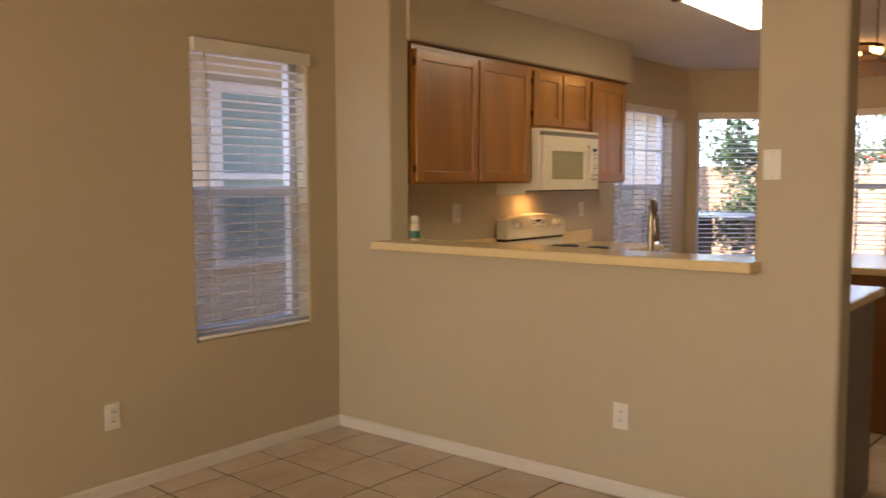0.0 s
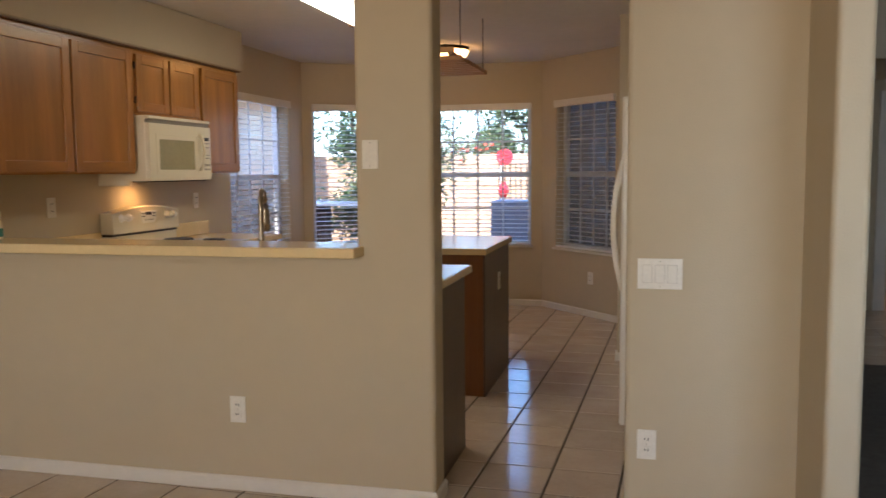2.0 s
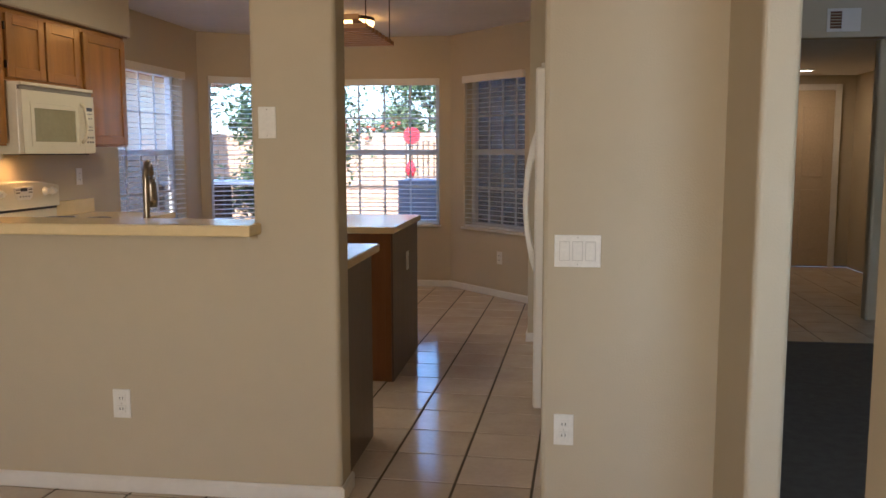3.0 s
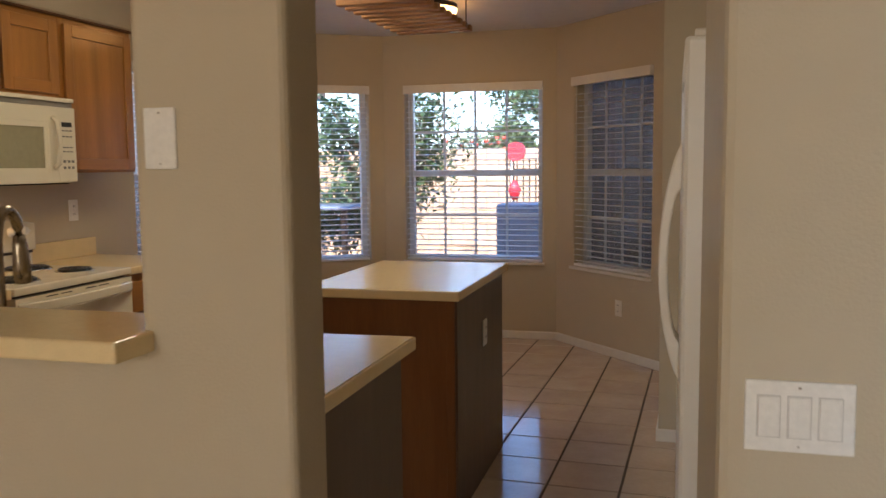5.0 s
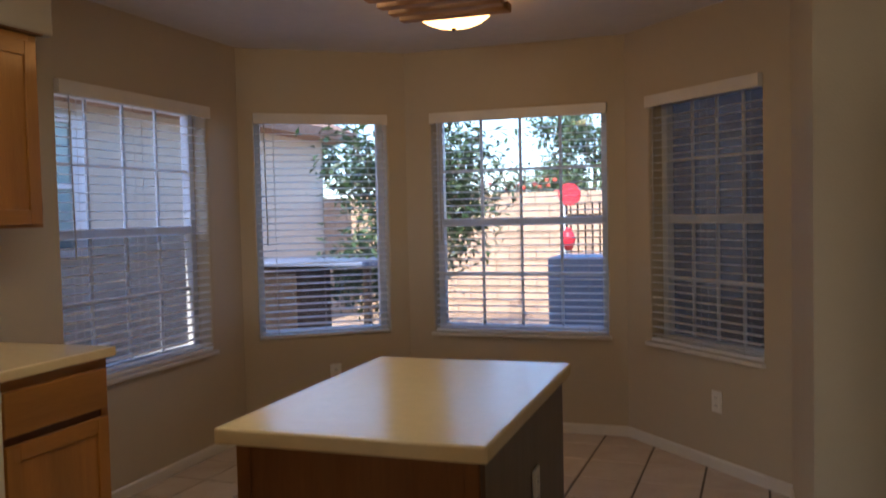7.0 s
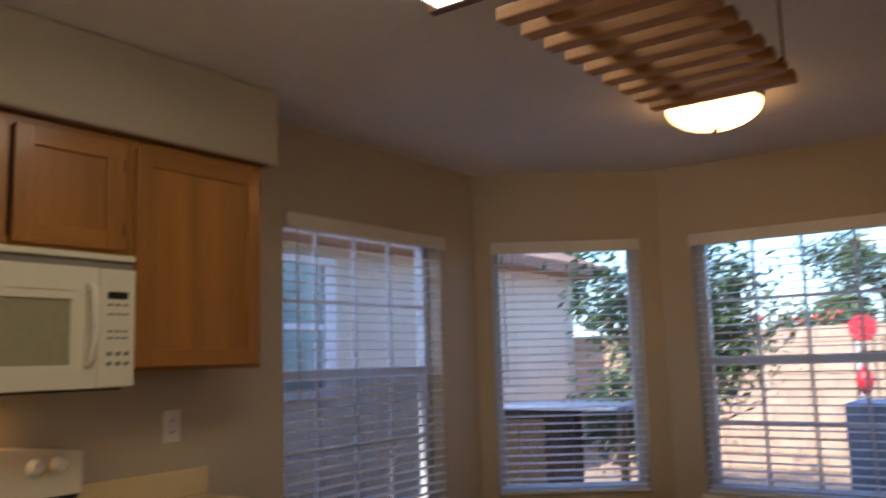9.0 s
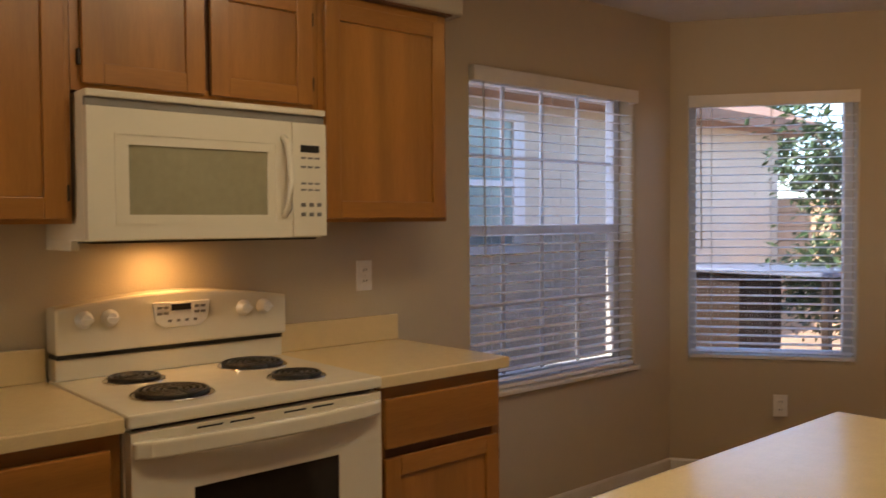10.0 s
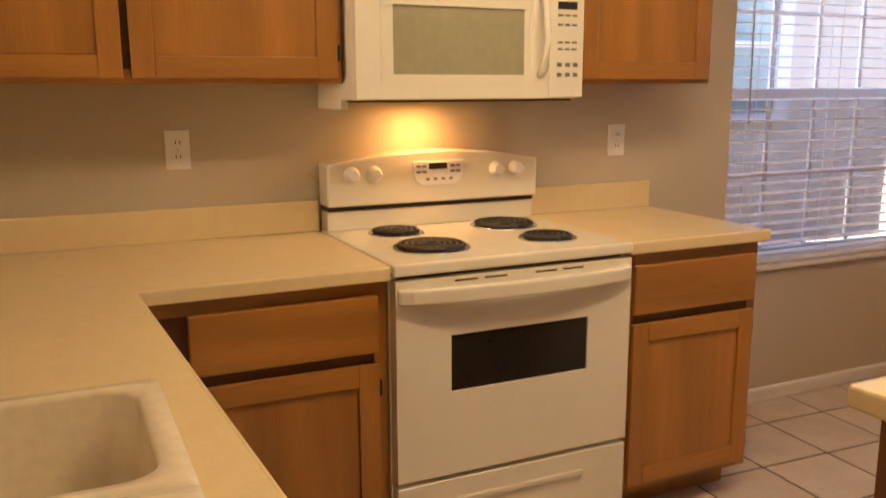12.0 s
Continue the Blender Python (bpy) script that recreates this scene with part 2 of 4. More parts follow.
def prism(bm, outline, y0, y1, axis="y", mi=0):
    """An outline of (a, b) pairs drawn out along one axis."""
    def at(p, d):
        return {"y": (p[0], d, p[1]), "x": (d, p[0], p[1]), "z": (p[0], p[1], d)}[axis]
    a, b = [bm.verts.new(at(p, y0)) for p in outline], [bm.verts.new(at(p, y1)) for p in outline]
    n = len(outline)
    bm.faces.new(a).material_index = mi
    bm.faces.new(b[::-1]).material_index = mi
    for k in range(n):
        bm.faces.new((a[k], b[k], b[(k + 1) % n], a[(k + 1) % n])).material_index = mi


def mesh_of(name, mats, fill, bevel=0.0, segments=2):
    bm = bmesh.new()
    fill(bm)
    bmesh.ops.recalc_face_normals(bm, faces=bm.faces)
    if bevel:
        edges = [e for e in bm.edges if len(e.link_faces) == 2 and e.calc_face_angle() > 0.6]
        bmesh.ops.bevel(bm, geom=edges, offset=bevel, segments=segments, profile=0.5, affect="EDGES", clamp_overlap=True)
    me = bpy.data.meshes.new(name)
    bm.to_mesh(me)
    bm.free()
    for m in (mats if isinstance(mats, (list, tuple)) else [mats]):
        me.materials.append(m)
    return me


def part(parent, name, mats, fill, bevel=0.0, label="", segments=2):
    """A mesh part under its thing, in the thing's own coordinates. fill: a function of the bmesh, or a list of boxes."""
    if isinstance(fill, list):
        boxes = fill
        fill = lambda bm: [box(bm, *b) for b in boxes]
    o = new(name, mesh_of(name, mats, fill, bevel, segments))
    o.parent = parent
    return tagged(o, label) if label else o


def thing(name, x, y, z, label, category, group="", rz=0, kind=""):
    o = new(name)
    o.empty_display_size = 0.1
    o.matrix_world = pose(x, y, z, 0, 0, rz)
    return tagged(o, label, category, group, kind)


def solid(name, mats, fill, label, category, bevel=0.0, kind="", at=(0, 0, 0), rz=0, group=""):
    if isinstance(fill, list):
        boxes = fill
        fill = lambda bm: [box(bm, *b) for b in boxes]
    o = new(name, mesh_of(name, mats, fill, bevel))
    o.matrix_world = pose(*at, 0, 0, rz)
    return tagged(o, label, category, group, kind)


# ---- the shell ----
def wall(name, p0, p1, z0, z1, thick, holes=(), label="", mat=None, nose=0.0, end_nose=False):
    """An upright wall whose room face runs from p0 to p1, with its thickness to the left of that way; holes are (s0, s1, z0, z1) along it."""
    length = math.hypot(p1[0] - p0[0], p1[1] - p0[1])
    xs = sorted({0, length, *[h[0] for h in holes], *[h[1] for h in holes]})
    zs = sorted({z0, z1, *[h[2] for h in holes], *[h[3] for h in holes]})
    def full(i, k):
        if not (0 <= i < len(xs) - 1 and 0 <= k < len(zs) - 1):
            return False
        cx, cz = (xs[i] + xs[i + 1]) / 2, (zs[k] + zs[k + 1]) / 2
        return not any(a < cx < b and c < cz < d for a, b, c, d in holes)
    def fill(bm):
        for i in range(len(xs) - 1):
            for k in range(len(zs) - 1):
                if not full(i, k):
                    continue
                a, b, c, d = xs[i], xs[i + 1], zs[k], zs[k + 1]
                quads = [((a, 0, c), (b, 0, c), (b, 0, d), (a, 0, d)), ((a, thick, d), (b, thick, d), (b, thick, c), (a, thick, c))]
                for ok, q in ((full(i - 1, k), ((a, thick, c), (a, 0, c), (a, 0, d), (a, thick, d))), (full(i + 1, k), ((b, 0, c), (b, thick, c), (b, thick, d), (b, 0, d))),
                              (full(i, k - 1), ((a, thick, c), (b, thick, c), (b, 0, c), (a, 0, c))), (full(i, k + 1), ((a, 0, d), (b, 0, d), (b, thick, d), (a, thick, d)))):
                    if not ok:
                        quads.append(q)
                for q in quads:
                    bm.faces.new([bm.verts.new(p) for p in q])
        bmesh.ops.remove_doubles(bm, verts=bm.verts, dist=1e-5)
        bmesh.ops.recalc_face_normals(bm, faces=bm.faces)
        def rounded(e):
            p, q = e.verts[0].co, e.verts[1].co
            if len(e.link_faces) != 2 or e.calc_face_angle() < 0.6 or abs(p.y - q.y) > 1e-4:
                return False
            if end_nose and abs(p.x - length) < 1e-4 and abs(q.x - length) < 1e-4:
                return True
            return any(all(a - 1e-4 < v.x < b + 1e-4 and c - 1e-4 < v.z < d + 1e-4 for v in (p, q)) for a, b, c, d in holes)
        if nose:
            bmesh.ops.bevel(bm, geom=[e for e in bm.edges if rounded(e)], offset=nose, segments=4, profile=0.5, affect="EDGES", clamp_overlap=True)
    o = new(name, mesh_of(name, mat or PAINT, fill))
    o.matrix_world = pose(p0[0], p0[1], 0, 0, 0, math.degrees(math.atan2(p1[1] - p0[1], p1[0] - p0[0])))
    return tagged(o, label or "greige painted plaster wall", "wall", kind="structure")


CEILING, HIGH = 2.46, 3.2
K0, K1, K2, K3, K4 = (-3.27, 3.39), (-3.27, 7.84), (-2.39, 8.47), (-0.96, 8.47), (-0.09, 7.55)
DX = -3.4
WZ0, WZ1 = 0.62, 2.05
# (wall start, wall end, start and end of the opening along the wall, cross bars, name)
WIN = {
    "window_1": ((DX, -4.0), (DX, 3.25), 6.315, 7.035, False),
    "window_2": (K0, K1, 2.95, 4.12, True),
    "window_3": (K1, K2, 0.1, 0.95, False),
    "window_4": (K2, K3, 0.18, 1.315, True),
    "window_5": (K3, K4, 0.22, 1.085, True),
}
wall("wall_dining_side", *WIN["window_1"][:2], 0, HIGH, 0.2, [(6.315, 7.035, WZ0, WZ1 + 0.02)], nose=0.014)
wall("wall_kitchen_side", K0, K1, 0, CEILING, 0.17, [(2.95, 4.12, WZ0, WZ1)], nose=0.014)
wall("wall_bay_west", K1, K2, 0, CEILING, 0.17, [(0.1, 0.95, WZ0, WZ1)], nose=0.014)
wall("wall_bay_middle", K2, K3, 0, CEILING, 0.17, [(0.18, 1.315, WZ0, WZ1)], nose=0.014)
wall("wall_bay_east", K3, K4, 0, CEILING, 0.17, [(0.22, 1.085, WZ0, WZ1)], nose=0.014)
wall("wall_kitchen_east", (-0.09, 7.55), (-0.125, 6.11), 0, CEILING, 0.9)
# half wall with the serving opening, the post and the header over both openings
OPL, OPR, POST = -2.995, -1.075, -0.75
LEDGE = 1.08
wall("wall_half", (DX - 0.1, 3.25), (POST, 3.25), -0.05, HIGH + 0.05, 0.16, [(OPL - DX + 0.1, OPR - DX + 0.1, LEDGE - 0.042, CEILING)],
     "greige half wall with serving opening and post", nose=0.02, end_nose=True)
solid("wall_over_passage", PAINT, [(POST + 0.001, 0.006, 3.25, 3.39, CEILING, HIGH)], "plain wall above the kitchen passage", "wall", kind="structure")
solid("wall_pantry_block", PAINT, [(0.006, 0.74, 3.25, 4.18, 0, HIGH)], "greige wall block beside the fridge", "wall", bevel=0.018, kind="structure")
solid("wall_alcove_back", PAINT, [(0.75, 0.87, 4.18, 6.11, 0, CEILING)], "plain back wall of the fridge recess", "wall", kind="structure")
wall("wall_dining_east", (0.63, 3.25), (0.63, -4.0), 0, HIGH, 0.11, [(0.47, 1.40, 0, 2.9)], "pale wall with an opening to the hall", nose=0.02)
# unseen wall; its opening is added for the daylight lamp
wall("wall_living", (0.82, -4.0), (DX, -4.0), 0, HIGH, 0.2, [(0.9, 3.3, 0.7, 2.3)], "plain rear wall with an assumed, unseen window")
solid("ceiling_dining", CEIL, [(DX - 0.2, 0.82, -4.2, 3.25, HIGH, HIGH + 0.1)], "white textured ceiling", "ceiling", kind="structure")
solid("ceiling_kitchen", CEIL, lambda bm: prism(bm, [(-3.45, 3.39), (-3.45, 7.9), (-2.45, 8.66), (-0.9, 8.66), (0.9, 7.6), (0.9, 3.39)], CEILING, CEILING + 0.12, "z"),
      "white textured kitchen ceiling", "ceiling", kind="structure")
solid("wall_soffit", PAINT, [(-3.27, -2.975, 3.39, 6.035, 2.155, CEILING)], "greige soffit above the wall cabinets", "wall", bevel=0.012, kind="structure")

# hall seen past the opening
LOW = 2.2
solid("wall_hall_east", PAINT, [(3.45, 3.57, -1.0, 10.6, 0, 3.6)], "plain hall wall", "wall", kind="structure")
solid("wall_hall_end", PAINT, [(0.8, 3.45, 10.44, 10.56, 0, LOW)], "hall end wall", "wall", kind="structure")
solid("wall_hall_upper", PAINT, [(1.0, 3.45, 7.05, 7.17, LOW, 3.6)], "pale wall above the hall ceiling drop", "wall", kind="structure")
solid("wall_hall_west", PAINT, [(0.88, 1.0, 6.2, 8.8, 0, 3.6), (0.88, 2.28, 8.8, 8.92, 0, LOW), (2.16, 2.28, 8.92, 10.44, 0, LOW)], "pale hall wall corner", "wall", kind="structure")
solid("wall_hall_jamb", PAINT, [(2.52, 3.45, 7.17, 7.29, 0, LOW)], "pale wall beside the hall", "wall", bevel=0.018, kind="structure")
solid("trim_hall", TRIM, [(2.2, 2.3, 8.78, 8.8, 0, 2.1), (2.28, 2.3, 8.8, 8.92, 0, 2.1)], "white door casing at the hall corner", "trim", bevel=0.003, kind="structure")
solid("wall_hall_near", PAINT, [(0.74, 1.2, -1.12, -1.0, 0, 3.6), (2.8, 3.45, -1.12, -1.0, 0, 3.6), (1.2, 2.8, -1.12, -1.0, 0, 1.0), (1.2, 2.8, -1.12, -1.0, 2.4, 3.6)], "plain wall closing the hall", "wall", kind="structure")
solid("ceiling_hall", CEIL, [(0.75, 3.57, -1.12, 7.17, 3.6, 3.7), (0.75, 3.57, 7.17, 10.56, LOW, LOW + 0.1)], "white hall ceiling with a drop", "ceiling", kind="structure")
solid("floor_hall_carpet", CARPET, [(0.745, 3.45, -1.0, 6.31, -0.02, 0.008)], "dark grey carpet", "carpet", kind="structure")
hf = solid("floor_hall_tile", GROUT, [(0.82, 3.45, 6.31, 10.44, -0.02, -0.004)], "beige tiled hall floor", "floor", kind="structure")
tagged(part(hf, "further_tiles", TILE, [(0.85 + 0.37 * i, 1.213 + 0.37 * i, 6.316 + 0.37 * j, 6.679 + 0.37 * j, -0.004, 0.002) for i in range(7) for j in range(11)]), kind="stuff")
d = thing("hall_door", 2.42, 10.4, 0, "closed beige panelled door at the hall's end", "door")
part(d, "leaf", DOORP, [(0, 0.8, 0, 0.035, 0.01, 2.03)], 0.003)
part(d, "panel", DOORP, [(0.12, 0.36, -0.014, 0.0, 0.2, 0.9), (0.46, 0.7, -0.014, 0.0, 0.2, 0.9), (0.12, 0.36, -0.014, 0.0, 1.05, 1.85), (0.46, 0.7, -0.014, 0.0, 1.05, 1.85)], 0.003)
part(d, "casing", TRIM, [(-0.07, 0.0, -0.01, 0.04, 0, 2.1), (0.8, 0.87, -0.01, 0.04, 0, 2.1), (0.0, 0.8, -0.01, 0.04, 2.035, 2.1)], 0.003)
lamp = thing("downlight", 2.7, 9.75, LOW, "small round lit recessed ceiling lamp", "lamp")
part(lamp, "trim_ring", TRIM, lambda bm: lathe(bm, [(0.1, 0.0), (0.1, -0.008), (0.07, -0.01), (0.07, -0.002)]))
part(lamp, "lens", GLOWH, lambda bm: lathe(bm, [(0.068, -0.003), (0.06, -0.006), (0.01, -0.007)]))
v = thing("air_vent", 2.2, 7.046, 2.24, "pale metal louvred wall air vent", "vent")
part(v, "frame", TRIM, [(-0.12, 0.12, -0.012, 0, 0, 0.02), (-0.12, 0.12, -0.012, 0, 0.15, 0.17), (-0.12, -0.1, -0.012, 0, 0.02, 0.15), (0.1, 0.12, -0.012, 0, 0.02, 0.15), (-0.015, 0.1, -0.01, 0, 0.02, 0.15)])
part(v, "louvre", OAKDK_GAP, [(-0.1, -0.015, -0.006, -0.002, 0.025 + 0.022 * k, 0.04 + 0.022 * k) for k in range(6)])


# skirting boards
def skirting(name, p0, p1, h=0.062):
    length = math.hypot(p1[0] - p0[0], p1[1] - p0[1])
    solid(name, TRIM, lambda bm: prism(bm, [(0, 0), (-0.012, 0), (-0.012, h - 0.01), (-0.006, h), (0, h)], 0, length, "x"),
          "white painted skirting board", "baseboard", kind="structure", at=(*p0, 0.002), rz=math.degrees(math.atan2(p1[1] - p0[1], p1[0] - p0[0])))


skirting("baseboard_1", (DX, -4.0), (DX, 3.25))
skirting("baseboard_2", (DX + 0.01, 3.25), (POST, 3.25))
skirting("baseboard_3", (POST, 3.24), (POST, 3.41))
skirting("baseboard_4", (-3.27, 5.95), K1)
skirting("baseboard_5", K1, K2)
skirting("baseboard_6", K2, K3)
skirting("baseboard_7", K3, K4)
skirting("baseboard_8", K4, (-0.125, 6.11))
skirting("baseboard_9", (-0.137, 6.11), (0.75, 6.11))


# ---- windows and blinds ----
def slat_mesh(w):
    def fill(bm):
        pts = [(-0.024, -0.0012), (0, 0.0022), (0.024, -0.0012), (0.024, 0.0006), (0, 0.004), (-0.024, 0.0006)]
        prism(bm, pts, 0.012, w - 0.012, "x")
    return mesh_of("slat", SLAT, fill)


def window(name, p0, p1, s0, s1, bars, tilt, z0=WZ0, z1=WZ1, drop=0.0, fixed=False):
    a = math.degrees(math.atan2(p1[1] - p0[1], p1[0] - p0[0]))
    u = Vector((p1[0] - p0[0], p1[1] - p0[1], 0)).normalized()
    o = Vector((*p0, 0)) + u * s0
    w, h = s1 - s0, z1 - z0
    g = thing(name, o.x, o.y, z0, "white vinyl sash window" + (" with glazing bars" if bars else ""), "window", rz=a, kind="structure")
    F, D0, D1 = 0.045, 0.095, 0.15
    part(g, "frame", VINYL, [(0, F, D0, D1, 0, h), (w - F, w, D0, D1, 0, h), (F, w - F, D0, D1, 0, F), (F, w - F, D0, D1, h - F, h)], 0.004)
    if not fixed:
        part(g, "meeting_rail", VINYL, [(F, w - F, D0 + 0.005, D1 - 0.005, h * 0.485, h * 0.485 + 0.05)], 0.004)
        if name != "window_4":
            mesh = part(g, "insect_screen", SCREEN, [(F, w - F, 0.141, 0.1425, F, h * (0.485 if name != "window_5" else 0.97))])
            mesh.visible_shadow = False
    if bars:
        bx = [(F + (w - 2 * F) * k / 4 - 0.009, F + (w - 2 * F) * k / 4 + 0.009, 0.113, 0.125, F, h - F) for k in (1, 2, 3)]
        bx += [(F, w - F, 0.112, 0.126, h * r - 0.009, h * r + 0.009) for r in (0.26, 0.74)]
        part(g, "glazing_bar", VINYL, bx)
    for k, (b, c) in enumerate(((F, h * 0.485), (h * 0.485 + 0.05, h - F)) if not fixed else ((F, h - F),)):
        pane = part(g, "pane", GLASS, [(F, w - F, 0.13, 0.134, b, c)])
        pane.visible_shadow = False
    if bars:
        part(g, "sill", TRIM, [(-0.02, w + 0.02, -0.03, D0, -0.02, 0.002)], 0.005)
    else:
        part(g, "sill", PAINT, [(0.001, w - 0.001, -0.002, D0, -0.004, 0.003)])
    # venetian blind, hung inside the opening
    b = thing("window_blind", o.x, o.y, z0, "white venetian blind with open slats in a window", "blind", "venetian blinds", rz=a)
    part(b, "valance", TRIM, [(-0.004, w + 0.004, -0.028, -0.016, h - 0.062, h + 0.004), (-0.004, 0.008, -0.016, 0.03, h - 0.062, h + 0.004), (w - 0.008, w + 0.004, -0.016, 0.03, h - 0.062, h + 0.004)], 0.002)
    part(b, "headrail", VINYL, [(0.01, w - 0.01, -0.01, 0.04, h - 0.04, h - 0.004)])
    me, n = slat_mesh(w), int((h - 0.1 - drop) / 0.0435)
    for k in range(n):
        s = new("slat", me)
        s.parent = b
        s.matrix_local = pose(0, 0.022, drop + 0.045 + 0.0435 * k, tilt + random.uniform(-0.7, 0.7), 0, 0)
    part(b, "bottom_rail", SLAT, [(0.008, w - 0.008, -0.004, 0.046, drop + 0.008, drop + 0.026)], 0.003)
    cords = [(x, y) for x in (0.12, w / 2, w - 0.12) for y in (-0.004, 0.047)]
    part(b, "ladder_cord", CORD, lambda bm: [tube(bm, [(x, y, drop + 0.02), (x, y, h - 0.03)], 0.0011, 5) for x, y in cords])
    part(b, "tilt_wand", CORD, lambda bm: tube(bm, [(0.06, -0.02, h - 0.05), (0.065, -0.024, h * 0.42)], 0.004, 6))


TILTS = {"window_1": -5, "window_2": 3, "window_3": 5, "window_4": 4, "window_5": 0}
for k, (p0, p1, s0, s1, bars) in WIN.items():
    window(k, p0, p1, s0, s1, bars, TILTS[k], z1=WZ1 + (0.02 if k == "window_1" else 0), fixed=k == "window_3")


# ---- fittings on the walls ----
def plate(name, x, y, z, rz, label, w=0.072, h=0.116, kind="outlet", gangs=1):
    g = thing(name, x, y, z, label, "switch" if kind != "outlet" else "outlet", rz=rz)
    part(g, "cover_plate", PLAST, [(-w / 2, w / 2, -0.006, 0, -h / 2, h / 2)], 0.002)
    if kind == "outlet":
        part(g, "socket", PLAST, [(-0.017, 0.017, -0.009, -0.006, s - 0.014, s + 0.014) for s in (-0.021, 0.021)], 0.001)
        slots = part(g, "slot", BLACK, [(q - 0.0015, q + 0.0015, -0.0096, -0.009, s - 0.004, s + 0.006) for s in (-0.021, 0.021) for q in (-0.006, 0.006)])
        tagged(slots, kind="stuff")
    elif kind == "switch":
        for k in range(gangs):
            c = (k - (gangs - 1) / 2) * 0.046
            part(g, "rocker_gap", WHITE2, [(c - 0.0185, c + 0.0185, -0.0066, -0.006, -0.035, 0.035)])
            part(g, "rocker", PLAST, [(c - 0.0165, c + 0.0165, -0.010, -0.006, -0.033, 0.033)], 0.0015)
    part(g, "screw", STEEL, [(-0.002, 0.002, -0.0068, -0.006, s - 0.002, s + 0.002) for s in ((-0.048, 0.048) if kind != "outlet" else (0,))])
    return g


plate("power_outlet", -1.632, 3.25, 0.362, 0, "white double outlet on the half wall")
plate("power_outlet", 0.09, 3.25, 0.328, 0, "white double outlet on the wall block")
plate("power_outlet", DX, 1.86, 0.36, -90 + 180, "white double outlet below the dining window")
plate("power_outlet", -3.27, 4.175, 1.19, 90, "white outlet above the counter")
plate("power_outlet", -3.27, 5.768, 1.175, 90, "white outlet above the counter")
plate("power_outlet", -0.436, 7.911, 0.368, -46.6, "white outlet on the bay wall")
plate("power_outlet", -2.78, 8.13, 0.39, 40.4, "white outlet on the bay wall")
plate("blank_plate", -1.01, 3.25, 1.452, 0, "blank white cover plate on the post", w=0.068, kind="blank")
plate("light_switch", 0.13, 3.25, 0.99, 0, "white three-gang rocker switch plate", w=0.165, kind="switch", gangs=3)


# ---- kitchen: counters ----
CT = 0.916
def counter_slab(bm, x0, x1, y0, y1):
    box(bm, x0, x1, y0, y1, CT - 0.038, CT)


SX0, SX1, SY0, SY1 = -1.965, -1.215, 3.475, 3.935
CXF, CYF, CEND, CYE = -2.635, 3.975, -0.772, 4.07
def front(x):
    """The slightly skewed front edge of the sink counter."""
    return CYF + (CYE - CYF) * (x - CXF) / (CEND - CXF)
def slab_fill(bm):
    counter_slab(bm, -3.268, CXF, CYF, 4.598)
    z = (CT - 0.038, CT)
    prism(bm, [(-3.268, 3.412), (SX0, 3.412), (SX0, front(SX0)), (CXF, CYF), (-3.268, CYF)], *z, "z")
    prism(bm, [(SX1, 3.412), (CEND, 3.412), (CEND, CYE), (SX1, front(SX1))], *z, "z")
    counter_slab(bm, SX0, SX1, 3.412, SY0)
    prism(bm, [(SX0, SY1), (SX1, SY1), (SX1, front(SX1)), (SX0, front(SX0))], *z, "z")
ct = thing("counter_top", 0, 0, 0, "cream laminate L-shaped counter top with backsplash", "counter")
part(ct, "slab", LAM, slab_fill, label="cream laminate slab")
part(ct, "backsplash", LAM, [(-3.268, -3.248, 3.414, 4.598, CT, CT + 0.1)], 0.004)
part(ct, "edge_strip", LAM, lambda bm: (box(bm, CXF, CXF + 0.008, CYF + 0.006, 4.598, CT - 0.037, CT - 0.001),
                                        prism(bm, [(CXF, CYF), (CEND, CYE), (CEND, CYE + 0.008), (CXF, CYF + 0.008)], CT - 0.037, CT - 0.001, "z"),
                                        box(bm, CEND, CEND + 0.008, 3.412, CYE, CT - 0.037, CT - 0.001)), 0.0035)
ct2 = thing("counter_top", 0, 0, 0, "short cream laminate counter top beside the stove", "counter")
part(ct2, "slab", LAM, [(-3.268, CXF, 5.366, 5.925, CT - 0.038, CT)], 0.005)
part(ct2, "backsplash", LAM, [(-3.268, -3.248, 5.366, 5.92, CT, CT + 0.1)], 0.004)
solid("serving_ledge", LAM, [(-3.03, -1.045, 3.13, 3.43, LEDGE - 0.042, LEDGE)], "cream laminate ledge on the half wall", "ledge", bevel=0.006)


def panel_door(bm, a0, a1, z0, z1, d0, axis, rail=0.058):
    """Framed door with a sunk panel. Its face stands at d0 and looks along +x (axis 'y') or +y (axis 'x'). Slot 0 upright grain, 1 level grain."""
    def bx(p, q, c, d, e, f, mi):
        box(bm, e, f, p, q, c, d, mi) if axis == "y" else box(bm, p, q, e, f, c, d, mi)
    bx(a0, a0 + rail, z0, z1, d0 - 0.019, d0, 0)
    bx(a1 - rail, a1, z0, z1, d0 - 0.019, d0, 0)
    bx(a0 + rail, a1 - rail, z0, z0 + rail, d0 - 0.019, d0 - 0.0005, 1)
    bx(a0 + rail, a1 - rail, z1 - rail, z1, d0 - 0.019, d0 - 0.0005, 1)
    bx(a0 + rail, a1 - rail, z0 + rail, z1 - rail, d0 - 0.015, d0 - 0.009, 0)


